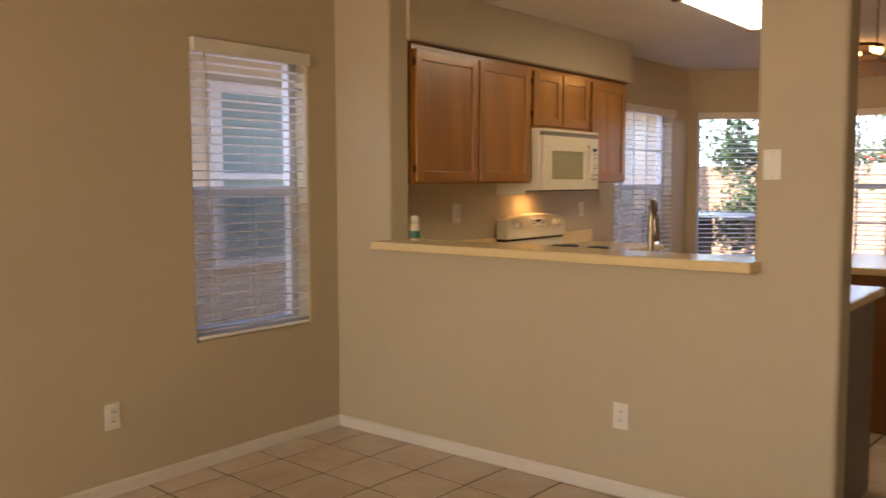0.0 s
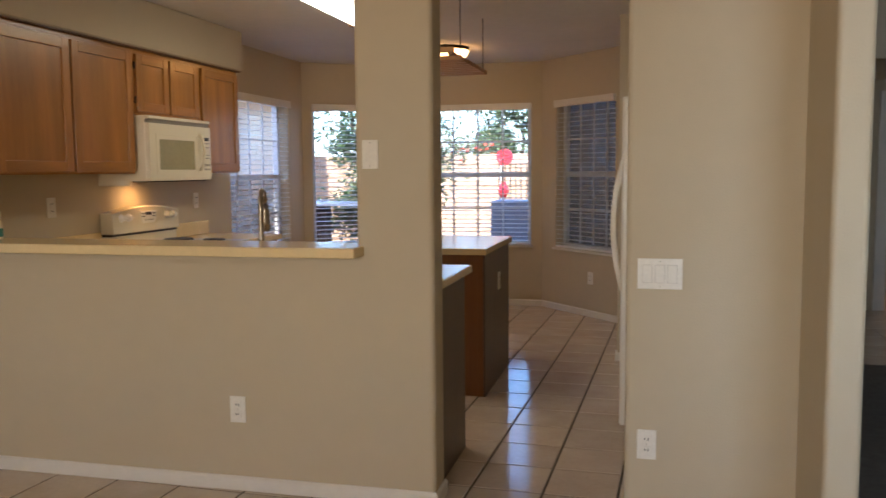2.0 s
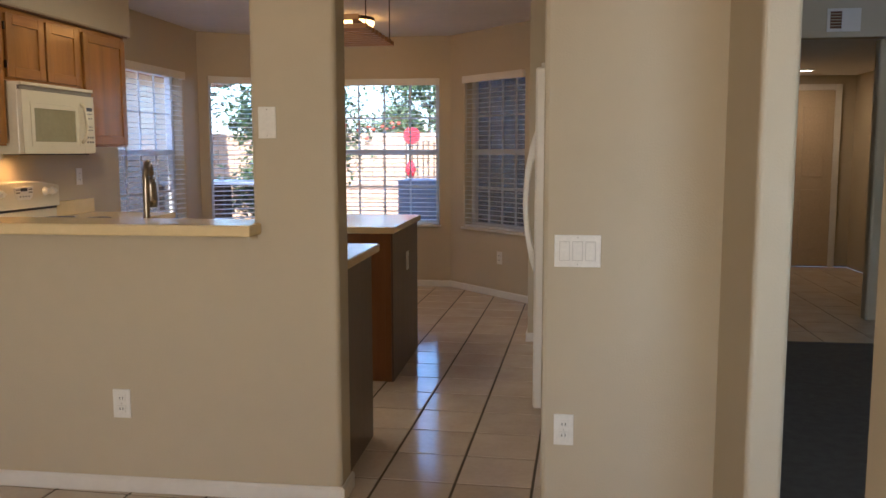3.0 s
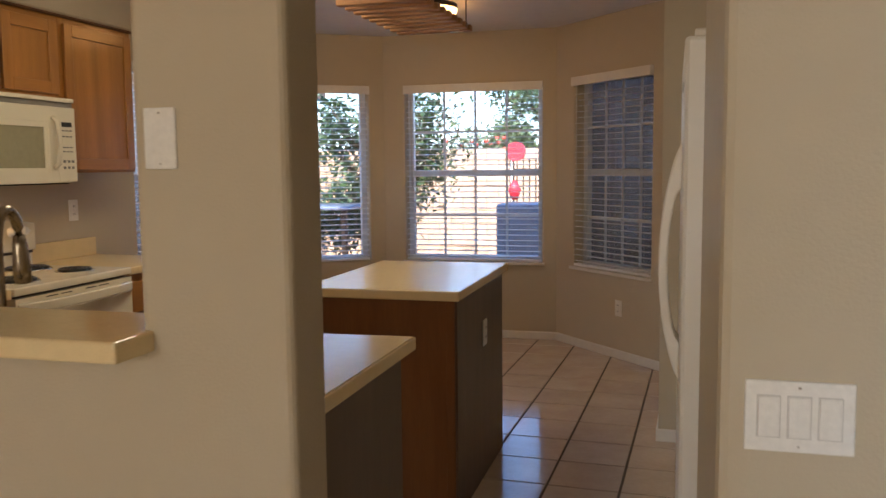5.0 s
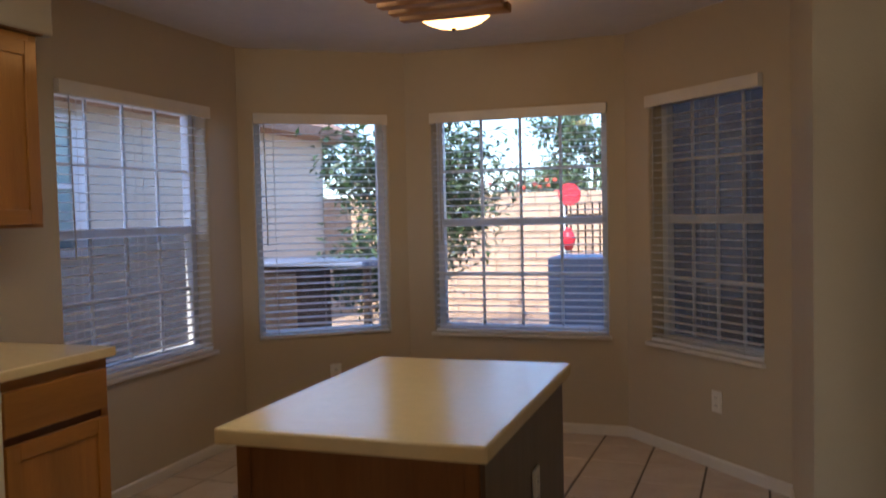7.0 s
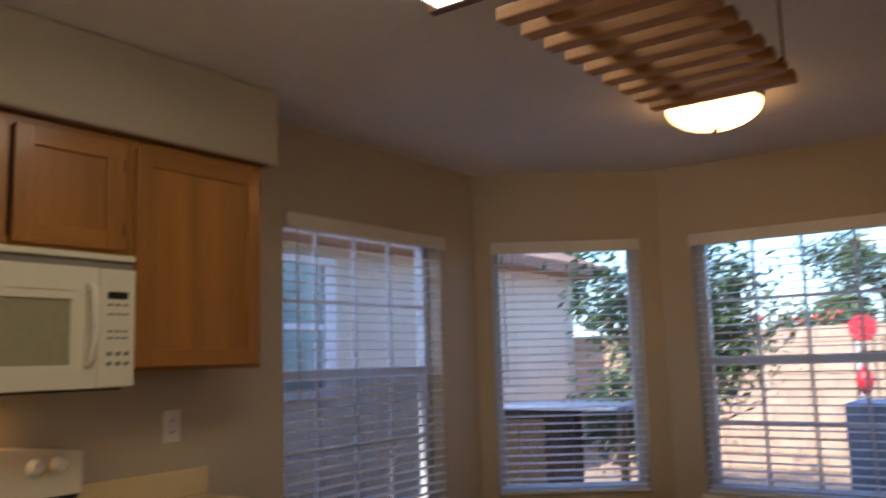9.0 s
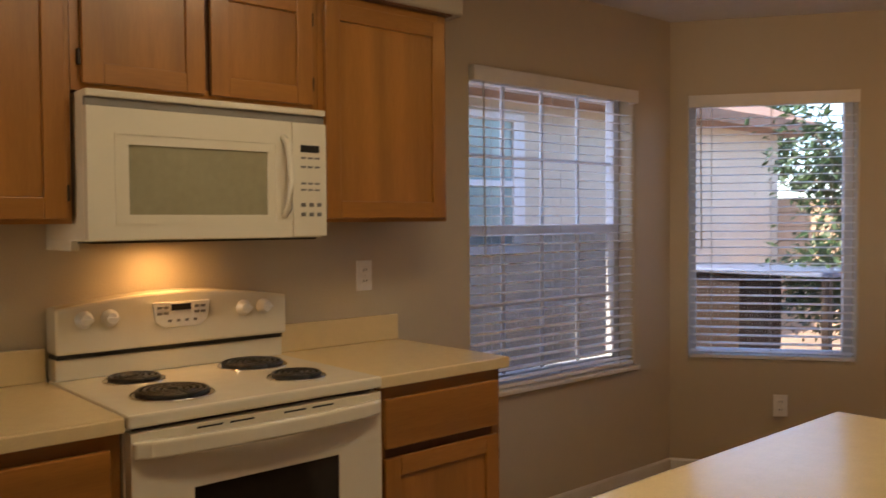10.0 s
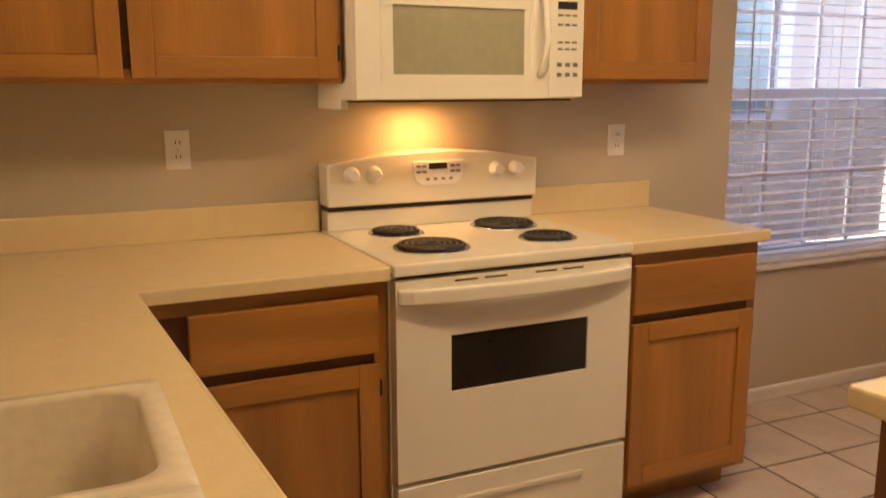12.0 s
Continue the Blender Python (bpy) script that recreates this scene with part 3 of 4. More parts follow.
def cabinet(name, y0, y1, z0, z1, xb, xf, doors, drawers, label, end=False):
    """A cabinet against the side wall, face frame towards +x. doors, drawers: (y0, y1, z0, z1)."""
    g = thing(name, 0, 0, 0, label, "cabinet", "oak kitchen cabinets")
    toe = 0.1 if z0 < 0.2 else 0.0
    part(g, "body", [OAK], [(xb, xf - 0.02, y0, y1, z0 + toe, z1)] + ([(xb, xf - 0.09, y0 + 0.01, y1 - 0.01, z0, z0 + toe)] if toe else []))
    part(g, "face_frame", [OAK, OAKH], lambda bm: [box(bm, xf - 0.0195, xf - 0.0005, y0, y0 + 0.035, z0 + toe, z1), box(bm, xf - 0.0195, xf - 0.0005, y1 - 0.035, y1, z0 + toe, z1),
         box(bm, xf - 0.0195, xf - 0.001, y0 + 0.035, y1 - 0.035, z1 - 0.04, z1, 1), box(bm, xf - 0.0195, xf - 0.001, y0 + 0.035, y1 - 0.035, z0 + toe, z0 + toe + 0.035, 1)])
    # dark sheet behind the doors; shade of the gaps put in as colour
    part(g, "frame_shadow_gap", OAKDK_GAP, [(xf - 0.0195, xf - 0.006, y0 + 0.036, y1 - 0.036, z0 + toe + 0.036, z1 - 0.041)])
    for a, b, c, d in doors:
        dd = part(g, "door", [OAK, OAKH], lambda bm: panel_door(bm, a, b, c, d, xf + 0.02, "y"), 0.0025)
        hy = a - 0.004 if a - y0 < y1 - b else b + 0.004
        for q in (c + 0.07, d - 0.07):
            h = new("hinge", mesh_of("hinge", IRON, lambda bm: box(bm, xf, xf + 0.012, hy - 0.006, hy + 0.006, q - 0.022, q + 0.022), 0.002))
            h.parent = dd
    for a, b, c, d in drawers:
        part(g, "drawer_front", [OAKH], [(xf + 0.001, xf + 0.02, a, b, c, d)], 0.005)
    return g


XU = -2.995
cabinet("wall_cabinet", 3.43, 4.602, 1.382, 2.145, -3.268, XU, [(3.45, 4.015, 1.395, 2.115), (4.035, 4.585, 1.395, 2.115)], [], "honey oak two-door wall cabinet")
cabinet("wall_cabinet", 4.604, 5.388, 1.745, 2.145, -3.268, XU, [(4.63, 4.985, 1.765, 2.115), (5.005, 5.36, 1.765, 2.115)], [], "short honey oak wall cabinet above microwave")
cabinet("wall_cabinet", 5.39, 5.955, 1.382, 2.145, -3.268, XU, [(5.41, 5.935, 1.395, 2.115)], [], "honey oak single-door wall cabinet")
solid("cabinet_cornice", OAKDK_GAP, [(-3.2, XU + 0.03, 3.42, 5.965, 2.1455, 2.1515)], "dark oak strip along the cabinet tops", "trim", kind="structure")
XBF = -2.665
cabinet("base_cabinet", 3.95, 4.598, 0, 0.876, -3.268, XBF, [(4.09, 4.57, 0.125, 0.655)], [(4.09, 4.57, 0.685, 0.84)], "honey oak base cabinet with one drawer")
cabinet("base_cabinet", 5.37, 5.9, 0, 0.876, -3.268, XBF, [(5.395, 5.88, 0.125, 0.655)], [(5.395, 5.88, 0.685, 0.84)], "honey oak base cabinet beside the stove")
# run under the sink, faces towards +y
g = thing("sink_cabinet", 0, 0, 0, "honey oak sink base cabinet run", "cabinet", "oak kitchen cabinets")
YBF = 3.955
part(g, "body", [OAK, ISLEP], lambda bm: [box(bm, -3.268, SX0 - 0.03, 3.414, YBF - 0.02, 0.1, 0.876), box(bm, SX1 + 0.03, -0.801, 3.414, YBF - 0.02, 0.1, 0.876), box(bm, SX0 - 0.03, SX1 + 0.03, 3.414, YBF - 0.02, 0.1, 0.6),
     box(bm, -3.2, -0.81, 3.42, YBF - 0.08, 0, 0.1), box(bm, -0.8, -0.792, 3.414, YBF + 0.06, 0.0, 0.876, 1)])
part(g, "face_frame", [OAKX], [(-2.66, -0.802, YBF - 0.02, YBF, 0.1, 0.14), (-2.66, -0.802, YBF - 0.02, YBF, 0.83, 0.876), (-2.66, -2.62, YBF - 0.02, YBF, 0.14, 0.83)])
for k in range(4):
    a = -2.6 + 0.45 * k
    part(g, "door", [OAK, OAKX], lambda bm: panel_door(bm, a, a + 0.43, 0.15, 0.655, YBF + 0.02, "x"), 0.0025)
    part(g, "drawer_front", OAKX, [(a, a + 0.43, YBF + 0.001, YBF + 0.02, 0.68, 0.825)], 0.005)

# sink and tap
g = thing("kitchen_sink", (SX0 + SX1) / 2, (SY0 + SY1) / 2, CT, "cream enamel double-bowl kitchen sink", "sink")
W, D = (SX1 - SX0) / 2, (SY1 - SY0) / 2
def ring(bm, x0, x1, y0, y1, r, z, n=6):
    """A rounded rectangle of corners."""
    out = []
    for k, (cx, cy) in enumerate(((x1 - r, y1 - r), (x0 + r, y1 - r), (x0 + r, y0 + r), (x1 - r, y0 + r))):
        for q in range(n + 1):
            t = (k + q / n) * math.pi / 2
            out.append(bm.verts.new((cx + r * math.cos(t), cy + r * math.sin(t), z)))
    return out
def sink_fill(bm):
    for x0, x1 in ((-W - 0.02, -0.001), (0.001, W + 0.02)):
        y0, y1 = -D - 0.02, D + 0.02
        loops = [ring(bm, x0, x1, y0, y1, 0.012, 0.0), ring(bm, x0 + 0.003, x1 - 0.003, y0 + 0.003, y1 - 0.003, 0.012, 0.008), ring(bm, x0 + 0.03, x1 - 0.03, y0 + 0.034, y1 - 0.034, 0.05, 0.009),
                 ring(bm, x0 + 0.036, x1 - 0.036, y0 + 0.04, y1 - 0.04, 0.05, 0.002), ring(bm, x0 + 0.045, x1 - 0.045, y0 + 0.05, y1 - 0.05, 0.06, -0.15), ring(bm, x0 + 0.075, x1 - 0.075, y0 + 0.08, y1 - 0.08, 0.06, -0.18)]
        for u, w in zip(loops, loops[1:]):
            for k in range(len(u)):
                f = bm.faces.new((u[k], u[(k + 1) % len(u)], w[(k + 1) % len(u)], w[k]))
                f.smooth = True
        bm.faces.new(loops[-1])
part(g, "basin", SINKW, sink_fill)
part(g, "drain", CHROME, lambda bm: [lathe(bm, [(0.045, -0.18), (0.045, -0.176), (0.03, -0.178)], c, 0) for c in (-0.2, 0.2)])
g = thing("kitchen_tap", -1.6, 3.455, CT, "tall curved dark nickel kitchen tap", "faucet", rz=14)
part(g, "base", NICKEL, lambda bm: lathe(bm, [(0.03, 0.0), (0.028, 0.02), (0.018, 0.035), (0.016, 0.12), (0.013, 0.125)]))
arc = [(0, 0, 0.1)] + [(0, 0, 0.1 + 0.035 * k) for k in range(1, 7)] + [(0, 0.05 - 0.05 * math.cos(k * math.pi / 9), 0.315 + 0.07 * math.sin(k * math.pi / 9)) for k in range(1, 10)]
part(g, "spout", NICKEL, lambda bm: tube(bm, arc, 0.013, 12))
part(g, "spray_head", NICKEL, lambda bm: tube(bm, [(0, 0.1, 0.32), (0, 0.102, 0.295), (0, 0.105, 0.235), (0, 0.107, 0.2)], [0.014, 0.018, 0.022, 0.02], 12))
part(g, "lever", NICKEL, lambda bm: tube(bm, [(0.015, 0, 0.075), (0.05, 0, 0.09), (0.1, -0.01, 0.13)], [0.011, 0.009, 0.006], 8))
g = thing("soap_bottle", -2.9, 3.34, LEDGE, "small clear bottle with white cap and green label", "bottle")
part(g, "bottle", SINKW, lambda bm: lathe(bm, [(0.024, 0), (0.027, 0.006), (0.027, 0.07), (0.02, 0.088), (0.012, 0.094)]))
part(g, "label", GREEN, lambda bm: lathe(bm, [(0.0275, 0.012), (0.0278, 0.014), (0.0278, 0.05), (0.0275, 0.052)]))
part(g, "cap", PLAST, lambda bm: lathe(bm, [(0.021, 0.094), (0.021, 0.128), (0.019, 0.132)]))

# stove
SY, SW = 4.603, 0.757
g = thing("stove", -2.63, SY + SW / 2, 0, "white electric coil stove with oven", "stove")
H = SW / 2
part(g, "body", WHITE, [(-0.62, -0.03, -H, H, 0.06, 0.885), (-0.6, -0.08, -H + 0.02, H - 0.02, 0, 0.06)], 0.004)
part(g, "cooktop", WHITE, [(-0.62, 0.012, -H - 0.002, H + 0.002, 0.887, 0.921)], 0.007)
def guard(bm):
    n = 16
    top = [(-H + 2 * H * k / n, 1.135 + 0.035 * math.sin(math.pi * k / n)) for k in range(n + 1)]
    prism(bm, [(-H, 1.0)] + top + [(H, 1.0)], -0.632, -0.535, "x")
part(g, "backguard", WHITE, guard, 0.008)
part(g, "backguard_base", WHITE, [(-0.632, -0.56, -H + 0.004, H - 0.004, 0.921, 0.985)], 0.003)
part(g, "backguard_gap", BLACK, [(-0.63, -0.555, -H + 0.006, H - 0.006, 0.985, 1.0)])
part(g, "control_panel", PLAST, lambda bm: prism(bm, [(-0.095, 1.135), (0.095, 1.135), (0.085, 1.075), (0.06, 1.055), (-0.06, 1.055), (-0.085, 1.075)], -0.536, -0.531, "x"), 0.002)
part(g, "display", BLACK, [(-0.5315, -0.5295, -0.035, 0.03, 1.108, 1.128)])
keys = part(g, "panel_button", KEYM, [(-0.5315, -0.5295, y - 0.008, y + 0.008, z - 0.004, z + 0.004) for y in (-0.072, -0.052, 0.05, 0.07) for z in (1.118, 1.1)] + [(-0.5315, -0.5295, y - 0.006, y + 0.006, 1.072, 1.08) for y in (-0.04, -0.012, 0.016, 0.044)])
tagged(keys, kind="stuff")
for y in (-0.3, -0.225, 0.215, 0.29):
    k = new("knob", mesh_of("knob", PLAST, lambda bm: (lathe(bm, [(0.026, 0), (0.026, 0.006), (0.02, 0.008), (0.018, 0.026), (0.015, 0.028)], sides=18), box(bm, -0.004, 0.004, -0.019, 0.019, 0.027, 0.034))))
    k.parent = g
    k.matrix_local = pose(-0.535, y, 1.1, 0, 90, 0)
for x, y, r in ((-0.44, -0.19, 0.075), (-0.17, -0.19, 0.098), (-0.43, 0.19, 0.098), (-0.16, 0.19, 0.075)):
    def coil(bm):
        turns = []
        for k in range(int(r / 0.0175)):
            q = r - 0.006 - 0.0175 * k
            turns.append(q)
            pts = [(x + q * math.cos(a * math.tau / 24), y + q * math.sin(a * math.tau / 24), 0.931) for a in range(24)]
            tube(bm, pts + [pts[0]], 0.0068, 6)
        tube(bm, [(x, y, 0.924), (x + r, y, 0.924)], 0.004, 5)
    part(g, "coil", BLACK, coil)
    part(g, "drip_bowl", CHROME, lambda bm: lathe(bm, [(r + 0.014, 0.9215), (r + 0.012, 0.926), (r, 0.925)], x, y))
    part(g, "drip_bowl_inside", BLACK, lambda bm: lathe(bm, [(r, 0.9212), (r, 0.9245), (0.01, 0.9235)], x, y))
part(g, "vent_slot", BLACK, [(-0.029, -0.018, -H + 0.02, H - 0.02, 0.877, 0.885)])
def oven_door(bm):
    y0, y1, z0, z1, a, b, c, d = -H + 0.004, H - 0.004, 0.315, 0.876, -0.215, 0.225, 0.555, 0.715
    for q in ((y0, a, z0, z1), (b, y1, z0, z1), (a, b, z0, c), (a, b, d, z1)):
        box(bm, -0.03, 0.012, *q)
part(g, "oven_door", WHITE, oven_door)
part(g, "oven_window", DGLASS, [(-0.02, 0.006, -0.215, 0.225, 0.555, 0.715)])
def oven_handle(bm):
    n = 20
    ys = [-H + 0.008 + (2 * H - 0.016) * k / n for k in range(n + 1)]
    bow = [0.022 + 0.042 * math.sin(math.pi * k / n) ** 0.55 for k in range(n + 1)]
    prism(bm, list(zip(bow, ys)) + [(0.0, ys[-1]), (0.0, ys[-1] - 0.03)] + [(b - 0.024, y) for b, y in list(zip(bow, ys))[-3:2:-1]] + [(0.0, ys[0] + 0.03), (0.0, ys[0])], 0.812, 0.856, "z")
part(g, "oven_handle", WHITE, oven_handle, 0.007)
for c in (-0.17, -0.08, 0.08, 0.17):
    part(g, "door_vent", BLACK, [(0.008, 0.0125, c - 0.035, c + 0.035, 0.862, 0.867)])
part(g, "drawer", WHITE, [(-0.03, 0.012, -H + 0.004, H - 0.004, 0.075, 0.3), (0.012, 0.02, -0.22, 0.22, 0.225, 0.245)], 0.005)

# microwave under the short cabinet
g = thing("microwave", -2.9, (4.61 + 5.355) / 2, 1.334, "white over-the-range microwave oven", "microwave")
H = 0.3725
part(g, "body", WHITE, [(-0.365, -0.022, -H, H, 0.0, 0.405)], 0.004)
part(g, "underside", BLACK, [(-0.34, -0.03, -H + 0.02, H - 0.02, -0.006, 0.001)])
part(g, "duct_foot", WHITE, [(-0.365, -0.14, -H, -H + 0.025, -0.028, 0.004)], 0.003)
part(g, "vent_strip", VENTM, [(-0.022, -0.008, -H, H, 0.362, 0.385)], 0.002)
part(g, "top_lip", WHITE, [(-0.03, 0.004, -H, H, 0.385, 0.405)], 0.004)
DY = 0.245
def mw_door(bm):
    for q in ((-H, -0.262, 0.004, 0.36), (0.162, DY, 0.004, 0.36), (-0.262, 0.162, 0.004, 0.072), (-0.262, 0.162, 0.262, 0.36)):
        box(bm, -0.022, 0.006, *q)
    for q in ((-0.3, 0.193, 0.045, 0.051), (-0.3, 0.193, 0.288, 0.294), (-0.3, -0.294, 0.051, 0.288), (0.187, 0.193, 0.051, 0.288)):
        box(bm, 0.005, 0.009, *q)
part(g, "door", WHITE, mw_door)
part(g, "window", MWGLASS, [(-0.018, 0.0, -0.262, 0.162, 0.072, 0.262)])
part(g, "handle", WHITE, lambda bm: tube(bm, [(0.006, 0.215, 0.07), (0.03, 0.218, 0.09), (0.042, 0.222, 0.18), (0.03, 0.218, 0.29), (0.006, 0.215, 0.31)], 0.011, 8))
part(g, "keypad", WHITE, [(-0.022, 0.005, DY + 0.003, H, 0.004, 0.36)], 0.003)
part(g, "display", BLACK, [(0.005, 0.007, 0.277, 0.345, 0.268, 0.29)])
keys = part(g, "button", KEYM, [(0.005, 0.0065, y - 0.009, y + 0.009, z - 0.003, z + 0.003) for y in (0.287, 0.312, 0.337) for z in (0.25, 0.222, 0.17, 0.15)] + [(0.005, 0.007, y - 0.008, y + 0.008, z - 0.008, z + 0.004) for y in (0.285, 0.315, 0.343) for z in (0.105, 0.075)])
tagged(keys, kind="stuff")

# island
g = thing("kitchen_island", -1.19, 5.4, 0, "kitchen island with cream top and dark wood sides", "island")
part(g, "body", ISLE, [(-0.285, 0.307, -0.44, 0.44, 0.0, 0.876)], 0.003)
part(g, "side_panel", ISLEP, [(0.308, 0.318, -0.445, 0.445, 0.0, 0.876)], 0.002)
part(g, "corner_post", ISLE, [(-0.29, -0.255, -0.447, -0.441, 0, 0.876)], 0.002)
part(g, "corner_post", ISLE, [(0.272, 0.306, -0.447, -0.441, 0, 0.876)], 0.002)
part(g, "top", LAM, [(-0.325, 0.335, -0.485, 0.505, 0.877, CT)], 0.006, label="cream laminate top")
plate("power_outlet", -0.871, 5.43, 0.66, 90, "white outlet on the island side")

# fridge beside the wall block
g = thing("fridge", 0.0, 4.215, 0, "white side-by-side fridge with curved handles", "fridge")
part(g, "cabinet_body", FRIDGE, [(0.03, 0.74, 0.0, 0.905, 0.02, 1.72)], 0.006)
part(g, "door", FRIDGE, [(-0.045, 0.024, 0.0, 0.4, 0.1, 1.735)], 0.012)
part(g, "door", FRIDGE, [(-0.045, 0.024, 0.408, 0.905, 0.1, 1.735)], 0.012)
part(g, "door_seal", WHITE2, [(0.024, 0.03, 0.01, 0.895, 0.1, 1.715)])
part(g, "kick_plate", BLACK, [(0.0, 0.03, 0.02, 0.885, 0.02, 0.09)])
part(g, "hinge_cap", FRIDGE, [(-0.02, 0.07, 0.01, 0.06, 1.735, 1.755), (-0.02, 0.07, 0.845, 0.895, 1.735, 1.755)], 0.005)
for y in (0.36, 0.45):
    def fr_handle(bm, y=y):
        n = 24
        outer = [(-0.043 - 0.07 * math.sin(math.pi * k / n) ** 0.7, 0.705 + 0.76 * k / n) for k in range(n + 1)]
        inner = [(-0.043 - 0.04 * math.sin(math.pi * k / n) ** 0.5, 0.83 + 0.49 * k / n) for k in range(n + 1)]
        va = [[bm.verts.new((x, y + d, z)) for x, z in outer] for d in (-0.018, 0.018)]
        vb = [[bm.verts.new((x, y + d, z)) for x, z in inner] for d in (-0.018, 0.018)]
        for k in range(n):
            for a, b, c, d in ((va[0], vb[0], k, k + 1), (va[1], vb[1], k, k + 1), (va[0], va[1], k, k + 1), (vb[0], vb[1], k, k + 1)):
                bm.faces.new((a[c], a[d], b[d], b[c]))
        for k in (0, n):
            bm.faces.new((va[0][k], va[1][k], vb[1][k], vb[0][k]))
    part(g, "handle", FRIDGE, fr_handle, 0.006)
part(g, "badge", WHITE2, lambda bm: [box(bm, -0.049, -0.045, 0.19, 0.22, 1.6, 1.63)], 0.003)

# hanging rack over the island
RX0, RX1, RY0, RY1, RZ = -1.45, -1.06, 5.19, 6.05, 2.07
g = thing("pot_rack", (RX0 + RX1) / 2, (RY0 + RY1) / 2, RZ, "slatted wooden pot rack hung from the ceiling", "rack")
hw, hl = (RX1 - RX0) / 2, (RY1 - RY0) / 2
me = mesh_of("slat", PINE, lambda bm: box(bm, -hw, hw, -0.023, 0.023, 0, 0.03), 0.004)
for k in range(9):
    s = new("slat", me)
    s.parent = g
    s.matrix_local = pose(0, -hl + 0.03 + (2 * hl - 0.06) * k / 8, 0.0)
part(g, "runner", ISLE, [(x - 0.018, x + 0.018, -hl, hl, 0.03, 0.055) for x in (-hw + 0.07, hw - 0.07)], 0.003)
part(g, "end_rail", PINE, [(-hw + 0.05, hw - 0.05, -hl + 0.005, -hl + 0.03, 0.052, 0.085)], 0.003)
part(g, "hanging_rod", IRON, lambda bm: [tube(bm, [(x, y, 0.02), (x, y, CEILING - RZ)], 0.0035, 6) for x in (-hw + 0.02, hw - 0.02) for y in (-hl + 0.06, hl - 0.06)])
g = thing("ceiling_lamp", -1.665, 7.3, CEILING, "lit amber glass dome ceiling lamp", "lamp")
part(g, "pan", IRON, lambda bm: lathe(bm, [(0.2, 0.0), (0.2, -0.025), (0.185, -0.03)]))
part(g, "glass_dome", GLOWD, lambda bm: lathe(bm, [(0.2, -0.03)] + [(0.2 * math.cos(a * math.pi / 18), -0.03 - 0.105 * math.sin(a * math.pi / 18)) for a in range(1, 9)] + [(0.012, -0.135)]))
part(g, "finial", IRON, lambda bm: lathe(bm, [(0.012, -0.135), (0.012, -0.145), (0.004, -0.15)], sides=10))
g = thing("tube_light", -1.8, 5.1, CEILING, "lit fluorescent ceiling light with wooden ends", "lamp")
part(g, "housing", OAKDK_GAP, [(-0.18, 0.18, -0.62, -0.585, -0.065, 0), (-0.18, 0.18, 0.585, 0.62, -0.065, 0), (-0.19, -0.172, -0.585, 0.585, -0.03, 0), (0.172, 0.19, -0.585, 0.585, -0.03, 0)], 0.003)
part(g, "diffuser", GLOWT, lambda bm: prism(bm, [(-0.17, 0), (-0.17, -0.035), (-0.14, -0.06), (0.14, -0.06), (0.17, -0.035), (0.17, 0)], -0.585, 0.585, "y"))

# ---- outside ----
solid("ground", GROUNDM, [(-300, 300, -300, 300, -0.3, -0.12)], "tan gravel yard ground", "ground", kind="structure")
g = thing("neighbour_house", -6.4, 6, -0.12, "tan stucco neighbouring house with tiled roof", "house")
part(g, "wall", STUCCO, [(-8, 0, -12, 9.2, 0, 2.75)])
part(g, "roof", ROOF, lambda bm: prism(bm, [(0.4, 2.68), (0.4, 2.83), (-4, 4.6), (-8.6, 2.8), (-8.6, 2.65)], -12.5, 9.7, "y"))
for y, w, z0, z1 in ((-1.45, 1.25, 0.72, 2.42), (2.75, 1.22, 1.18, 2.55)):
    part(g, "window_frame", VINYL, [(0.0, 0.05, y, y + 0.12, z0, z1), (0.0, 0.05, y + w - 0.16, y + w, z0, z1), (0.0, 0.05, y + 0.12, y + w - 0.16, z0, z0 + 0.08), (0.0, 0.05, y + 0.12, y + w - 0.16, z1 - 0.08, z1),
         (0.0, 0.04, y + 0.12, y + w - 0.16, (z0 + z1) / 2 - 0.03, (z0 + z1) / 2 + 0.03)], 0.004)
    part(g, "window_pane", NPANE, [(0.0, 0.02, y + 0.12, y + w - 0.16, z0 + 0.08, z1 - 0.08)])
g = thing("garden_wall", 0, 15.2, -0.12, "peach concrete block garden wall", "wall", kind="structure")
part(g, "core", GROUT, [(-14, 8, 0.01, 0.14, 0, 1.78)])
me = mesh_of("block", BLOCK, lambda bm: box(bm, 0.004, 0.396, 0, 0.15, 0.004, 0.196), 0.004, 1)
for r in range(9):
    for c in range(26):
        b = new("block", me)
        b.parent = g
        b.matrix_local = pose(-7.4 + 0.4 * c + (0.2 if r % 2 else 0), 0, 0.2 * r)
part(g, "further_blocks", BLOCK, [(-14, -7.42, 0, 0.15, 0, 1.8), (3.24, 8, 0, 0.15, 0, 1.8)])
# out of view; its eave is set to shade the wing wall
solid("roof", ROOF, lambda bm: prism(bm, [(-4.7, 3.72), (2.5, 5.6), (9.25, 3.1), (9.25, 3.0), (8.7, 3.0), (2.5, 5.4), (-4.7, 3.6)], -3.62, 3.9, "x"), "unseen tiled roof added to shade the wing wall", "roof", kind="structure")
# never in view; added to block sun at the rear opening
solid("added_sun_cover", ROOF, [(-9.0, 5.0, -11.0, -4.2, 2.9, 3.05)], "unseen cover added to keep sun off the rear opening", "roof", kind="structure")
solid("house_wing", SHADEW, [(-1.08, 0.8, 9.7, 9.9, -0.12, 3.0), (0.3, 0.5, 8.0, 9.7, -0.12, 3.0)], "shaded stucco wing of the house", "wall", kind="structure")


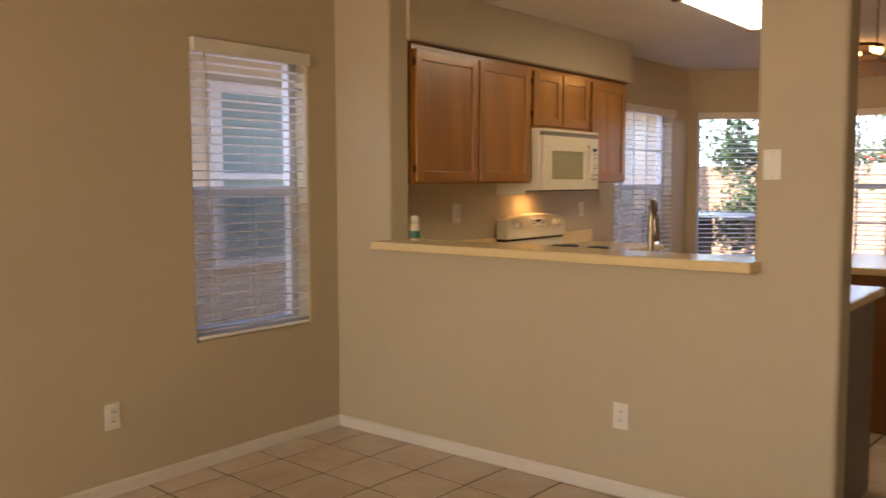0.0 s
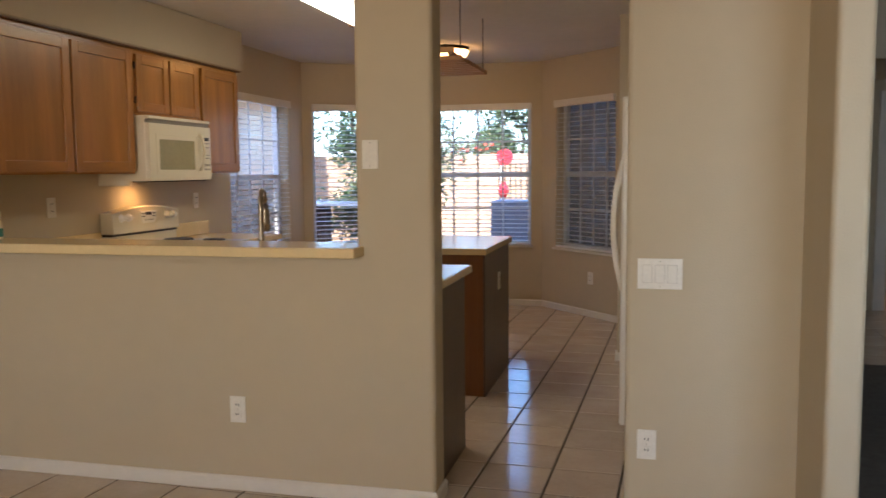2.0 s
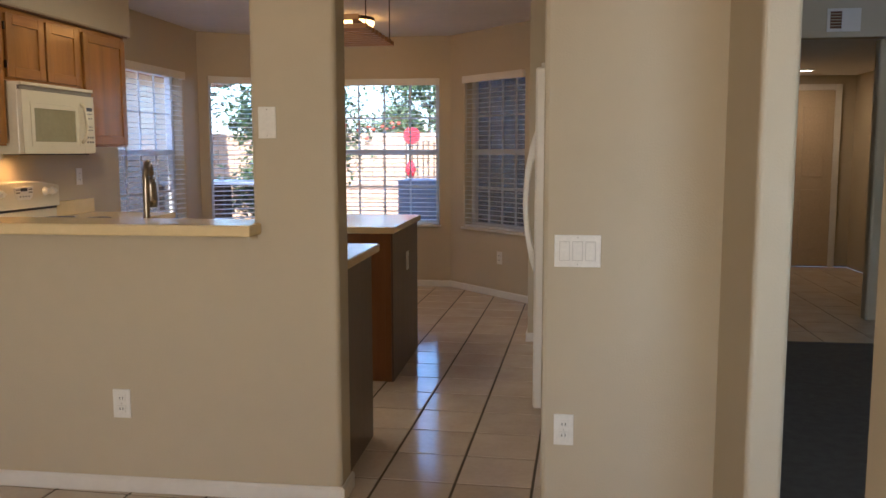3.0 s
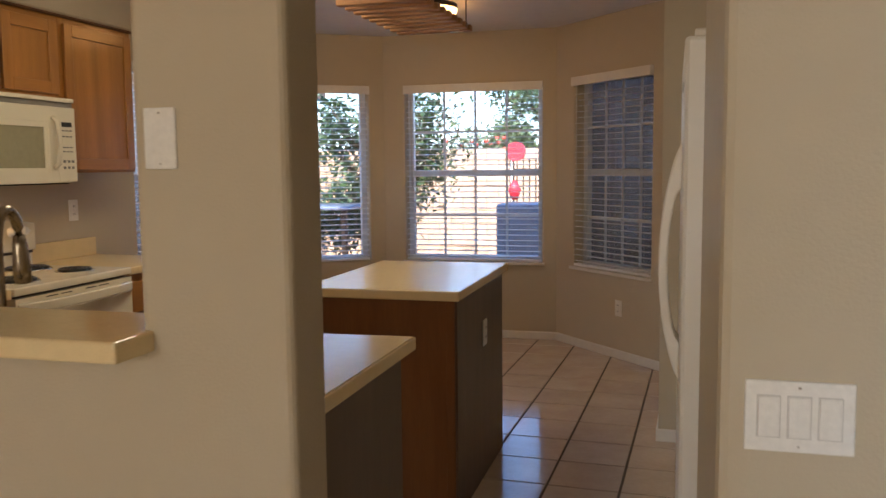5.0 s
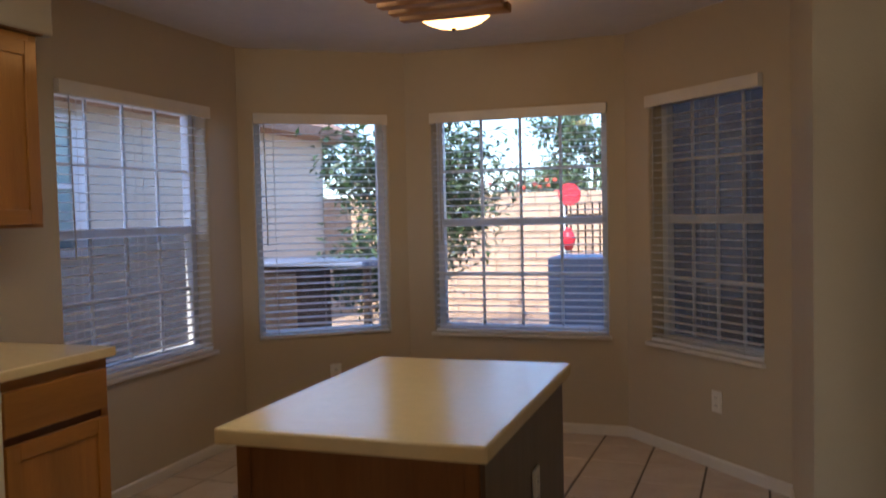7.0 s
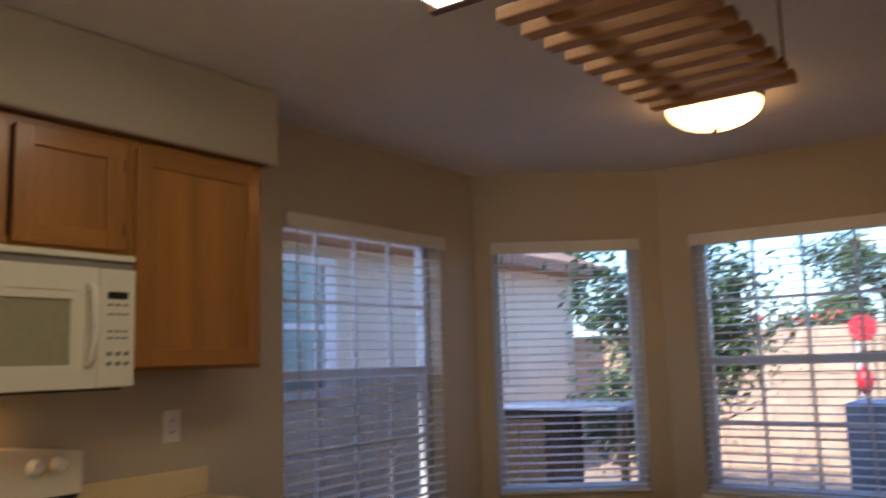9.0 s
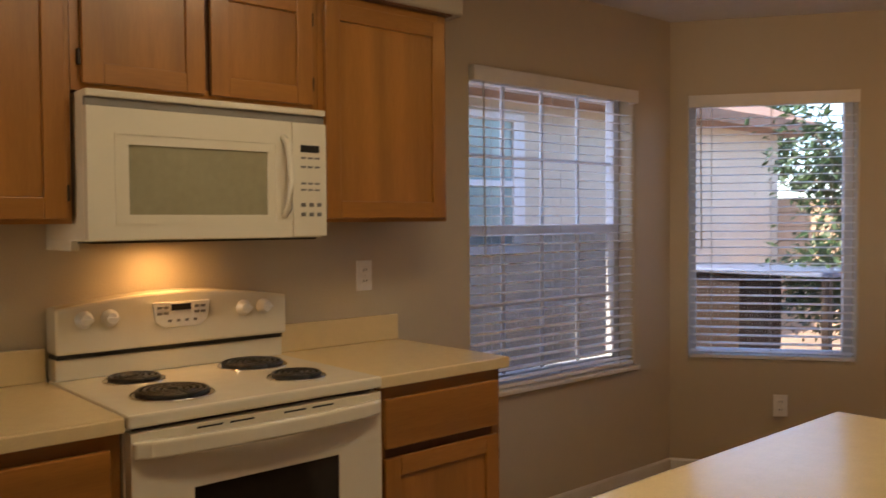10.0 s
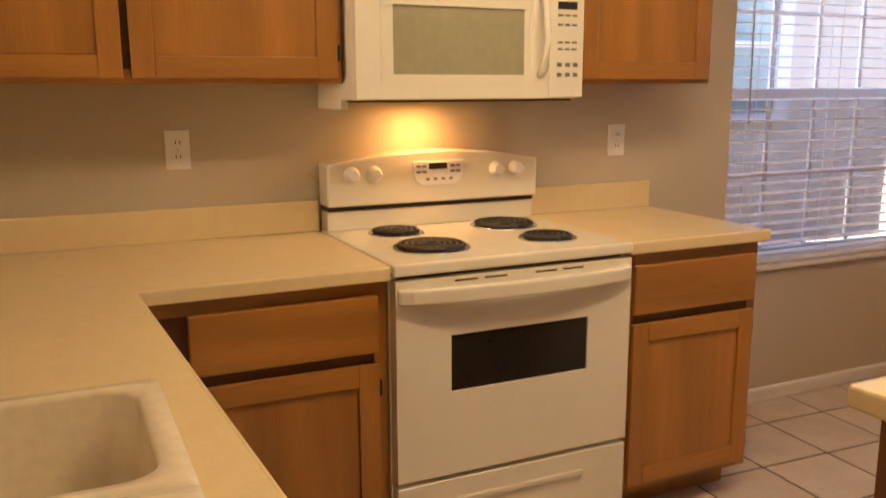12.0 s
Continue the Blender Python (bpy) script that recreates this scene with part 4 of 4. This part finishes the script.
def tree(name, x, y, h, spread, leaves, mat, label, size=0.09, low=0.25):
    g = thing(name, x, y, -0.12, label, "tree")
    rnd = random.Random(int(x * 100 + y * 7))
    tips = []
    def limbs(bm):
        tube(bm, [(0, 0, 0), (0.05, 0.02, h * 0.2), (0.0, 0.05, h * 0.4), (0.04, 0, h * 0.75)], [0.09, 0.075, 0.055, 0.02], 8)
        for k in range(16):
            a, z = rnd.uniform(0, math.tau), h * rnd.uniform(low, 0.7)
            r = spread * rnd.uniform(0.5, 1.0)
            e = (r * math.cos(a), r * math.sin(a), z + h * rnd.uniform(0.08, 0.3))
            m = (e[0] * 0.45, e[1] * 0.45, z + (e[2] - z) * 0.35)
            tube(bm, [(0.02, 0.02, z), m, e], [0.035, 0.022, 0.008], 6)
            tips.append((m, e))
    part(g, "trunk", BARK, limbs)
    def crown(bm):
        for k in range(leaves):
            m, e = tips[rnd.randrange(len(tips))]
            s = rnd.uniform(0.1, 1.15)
            c = Vector(m).lerp(Vector(e), s) + Vector((rnd.gauss(0, 0.16), rnd.gauss(0, 0.16), rnd.gauss(0, 0.15))) * spread
            q = Euler((rnd.uniform(-1, 1), rnd.uniform(-1, 1), rnd.uniform(0, 6.3))).to_matrix()
            l = size * rnd.uniform(0.6, 1.3)
            vs = [bm.verts.new(c + q @ Vector(p)) for p in ((-l, 0, 0), (0, -l * 0.33, l * 0.06), (l, 0, -l * 0.2), (0, l * 0.33, l * 0.06))]
            bm.faces.new(vs)
    tagged(part(g, "leaves", mat, crown), kind="stuff")
    return g


tree("tree", -3.86, 12.0, 2.7, 1.08, 7000, LEAF, "small dense green yard tree", 0.06, 0.2)
tree("tree", -3.6, 25.0, 4.6, 1.5, 8000, LEAF2, "broad tree beyond the garden wall", 0.1, 0.2)
tree("tree", -12.5, 24.0, 5.5, 2.2, 2200, LEAF, "tree beyond the garden wall", 0.22)
g = tree("shrub", -3.3, 15.8, 2.3, 0.5, 700, LEAF2, "red-flowering shrub behind the garden wall", 0.07, 0.55)
solid("storage_box", BOXM, [(-1.85, -1.1, 10.4, 11.0, -0.12, 1.0)], "dark blue-grey storage box in the yard", "box", bevel=0.02)
rf = random.Random(5)
def petals(bm):
    for k in range(26):
        c = Vector((rf.gauss(0, 0.35), -0.2 + rf.gauss(0, 0.2), rf.uniform(1.7, 2.0)))
        box(bm, c.x - 0.03, c.x + 0.03, c.y - 0.03, c.y + 0.03, c.z - 0.025, c.z + 0.025)
part(g, "blossom", PETAL, petals, 0.012)
g = thing("garden_lantern", -2.1, 12.6, -0.12, "red round garden ornament on a white pole", "ornament")
part(g, "pole", VINYL, lambda bm: tube(bm, [(0, 0, 0), (0, 0, 1.72)], 0.012, 8))
part(g, "red_disc", REDM, lambda bm: tube(bm, [(0.06, -0.03, 1.7), (0.06, 0.03, 1.7)], 0.125, 16))
part(g, "red_tail", REDM, lambda bm: tube(bm, [(0.04, 0, 1.08), (0.04, 0, 1.2), (0.04, 0, 1.33)], [0.04, 0.085, 0.03], 10))
g = thing("garden_gate", -1.72, 13.0, -0.12, "dark iron picket gate in the yard", "gate")
me = mesh_of("picket", IRON, lambda bm: box(bm, -0.009, 0.009, -0.009, 0.009, 0.05, 1.62), 0.002, 1)
for k in range(10):
    b = new("picket", me)
    b.parent = g
    b.matrix_local = pose(-0.38 + 0.084 * k, 0, 0)
part(g, "rail", IRON, [(-0.42, 0.42, -0.014, 0.014, z, z + 0.03) for z in (0.12, 1.45)], 0.003)
part(g, "gate_post", IRON, [(x - 0.03, x + 0.03, -0.03, 0.03, 0, 1.68) for x in (-0.45, 0.45)], 0.005)
g = thing("patio_table", -4.15, 10.6, -0.12, "dark patio table with blue-grey top", "table")
part(g, "top", TARP, [(-0.65, 0.75, -0.45, 0.45, 1.06, 1.1)], 0.01)
part(g, "leg", IRON, [(x - 0.03, x + 0.03, y - 0.03, y + 0.03, 0, 1.06) for x in (-0.68, 0.68) for y in (-0.38, 0.38)], 0.004)
part(g, "cabinet", IRON, [(-0.6, -0.05, -0.36, 0.36, 0.12, 1.04)], 0.01)

# ---- floors, tile by tile ----
fl = solid("floor", GROUT, [(DX - 0.1, 0.9, -4.1, 8.7, -0.1, -0.004)], "glossy beige square floor tiles with dark grout", "floor", kind="structure")
P = 0.315
LAY = pose(-0.598, 5.08, 0, 0, 0, -2.1)
me = mesh_of("tile", TILE, lambda bm: prism(bm, [(-P / 2 + 0.0055, -P / 2 + 0.0055), (P / 2 - 0.0055, -P / 2 + 0.0055), (P / 2 - 0.0055, P / 2 - 0.0055), (-P / 2 + 0.0055, P / 2 - 0.0055)], -0.006, 0.0, "z"), 0.0022, 1)
rt = random.Random(3)
rest = []
for i in range(-10, 6):
    for j in range(-30, 12):
        cx, cy, _ = LAY @ Vector(((i + 0.5) * P, (j + 0.5) * P, 0))
        if cx < DX - 0.12 or cy > 8.6 or cx > 0.9:
            continue
        seen = (1.6 < cy < 3.4 and cx < 0.1) or (cy >= 3.4 and -3.4 < cx < 0.1 and not (cx < -2.85 and cy < 5.8))
        if not seen:
            rest.append(((i + 0.5) * P, (j + 0.5) * P))
            continue
        t = new("tile", me)
        t.parent = fl
        t.matrix_local = pose(cx, cy, 0, rt.uniform(-0.12, 0.12), rt.uniform(-0.12, 0.12), -2.1)
tagged(part(fl, "further_tiles", TILE, lambda bm: [box(bm, x - P / 2 + 0.0055, x + P / 2 - 0.0055, y - P / 2 + 0.0055, y + P / 2 - 0.0055, -0.006, 0) for x, y in rest]), kind="stuff").matrix_local = LAY
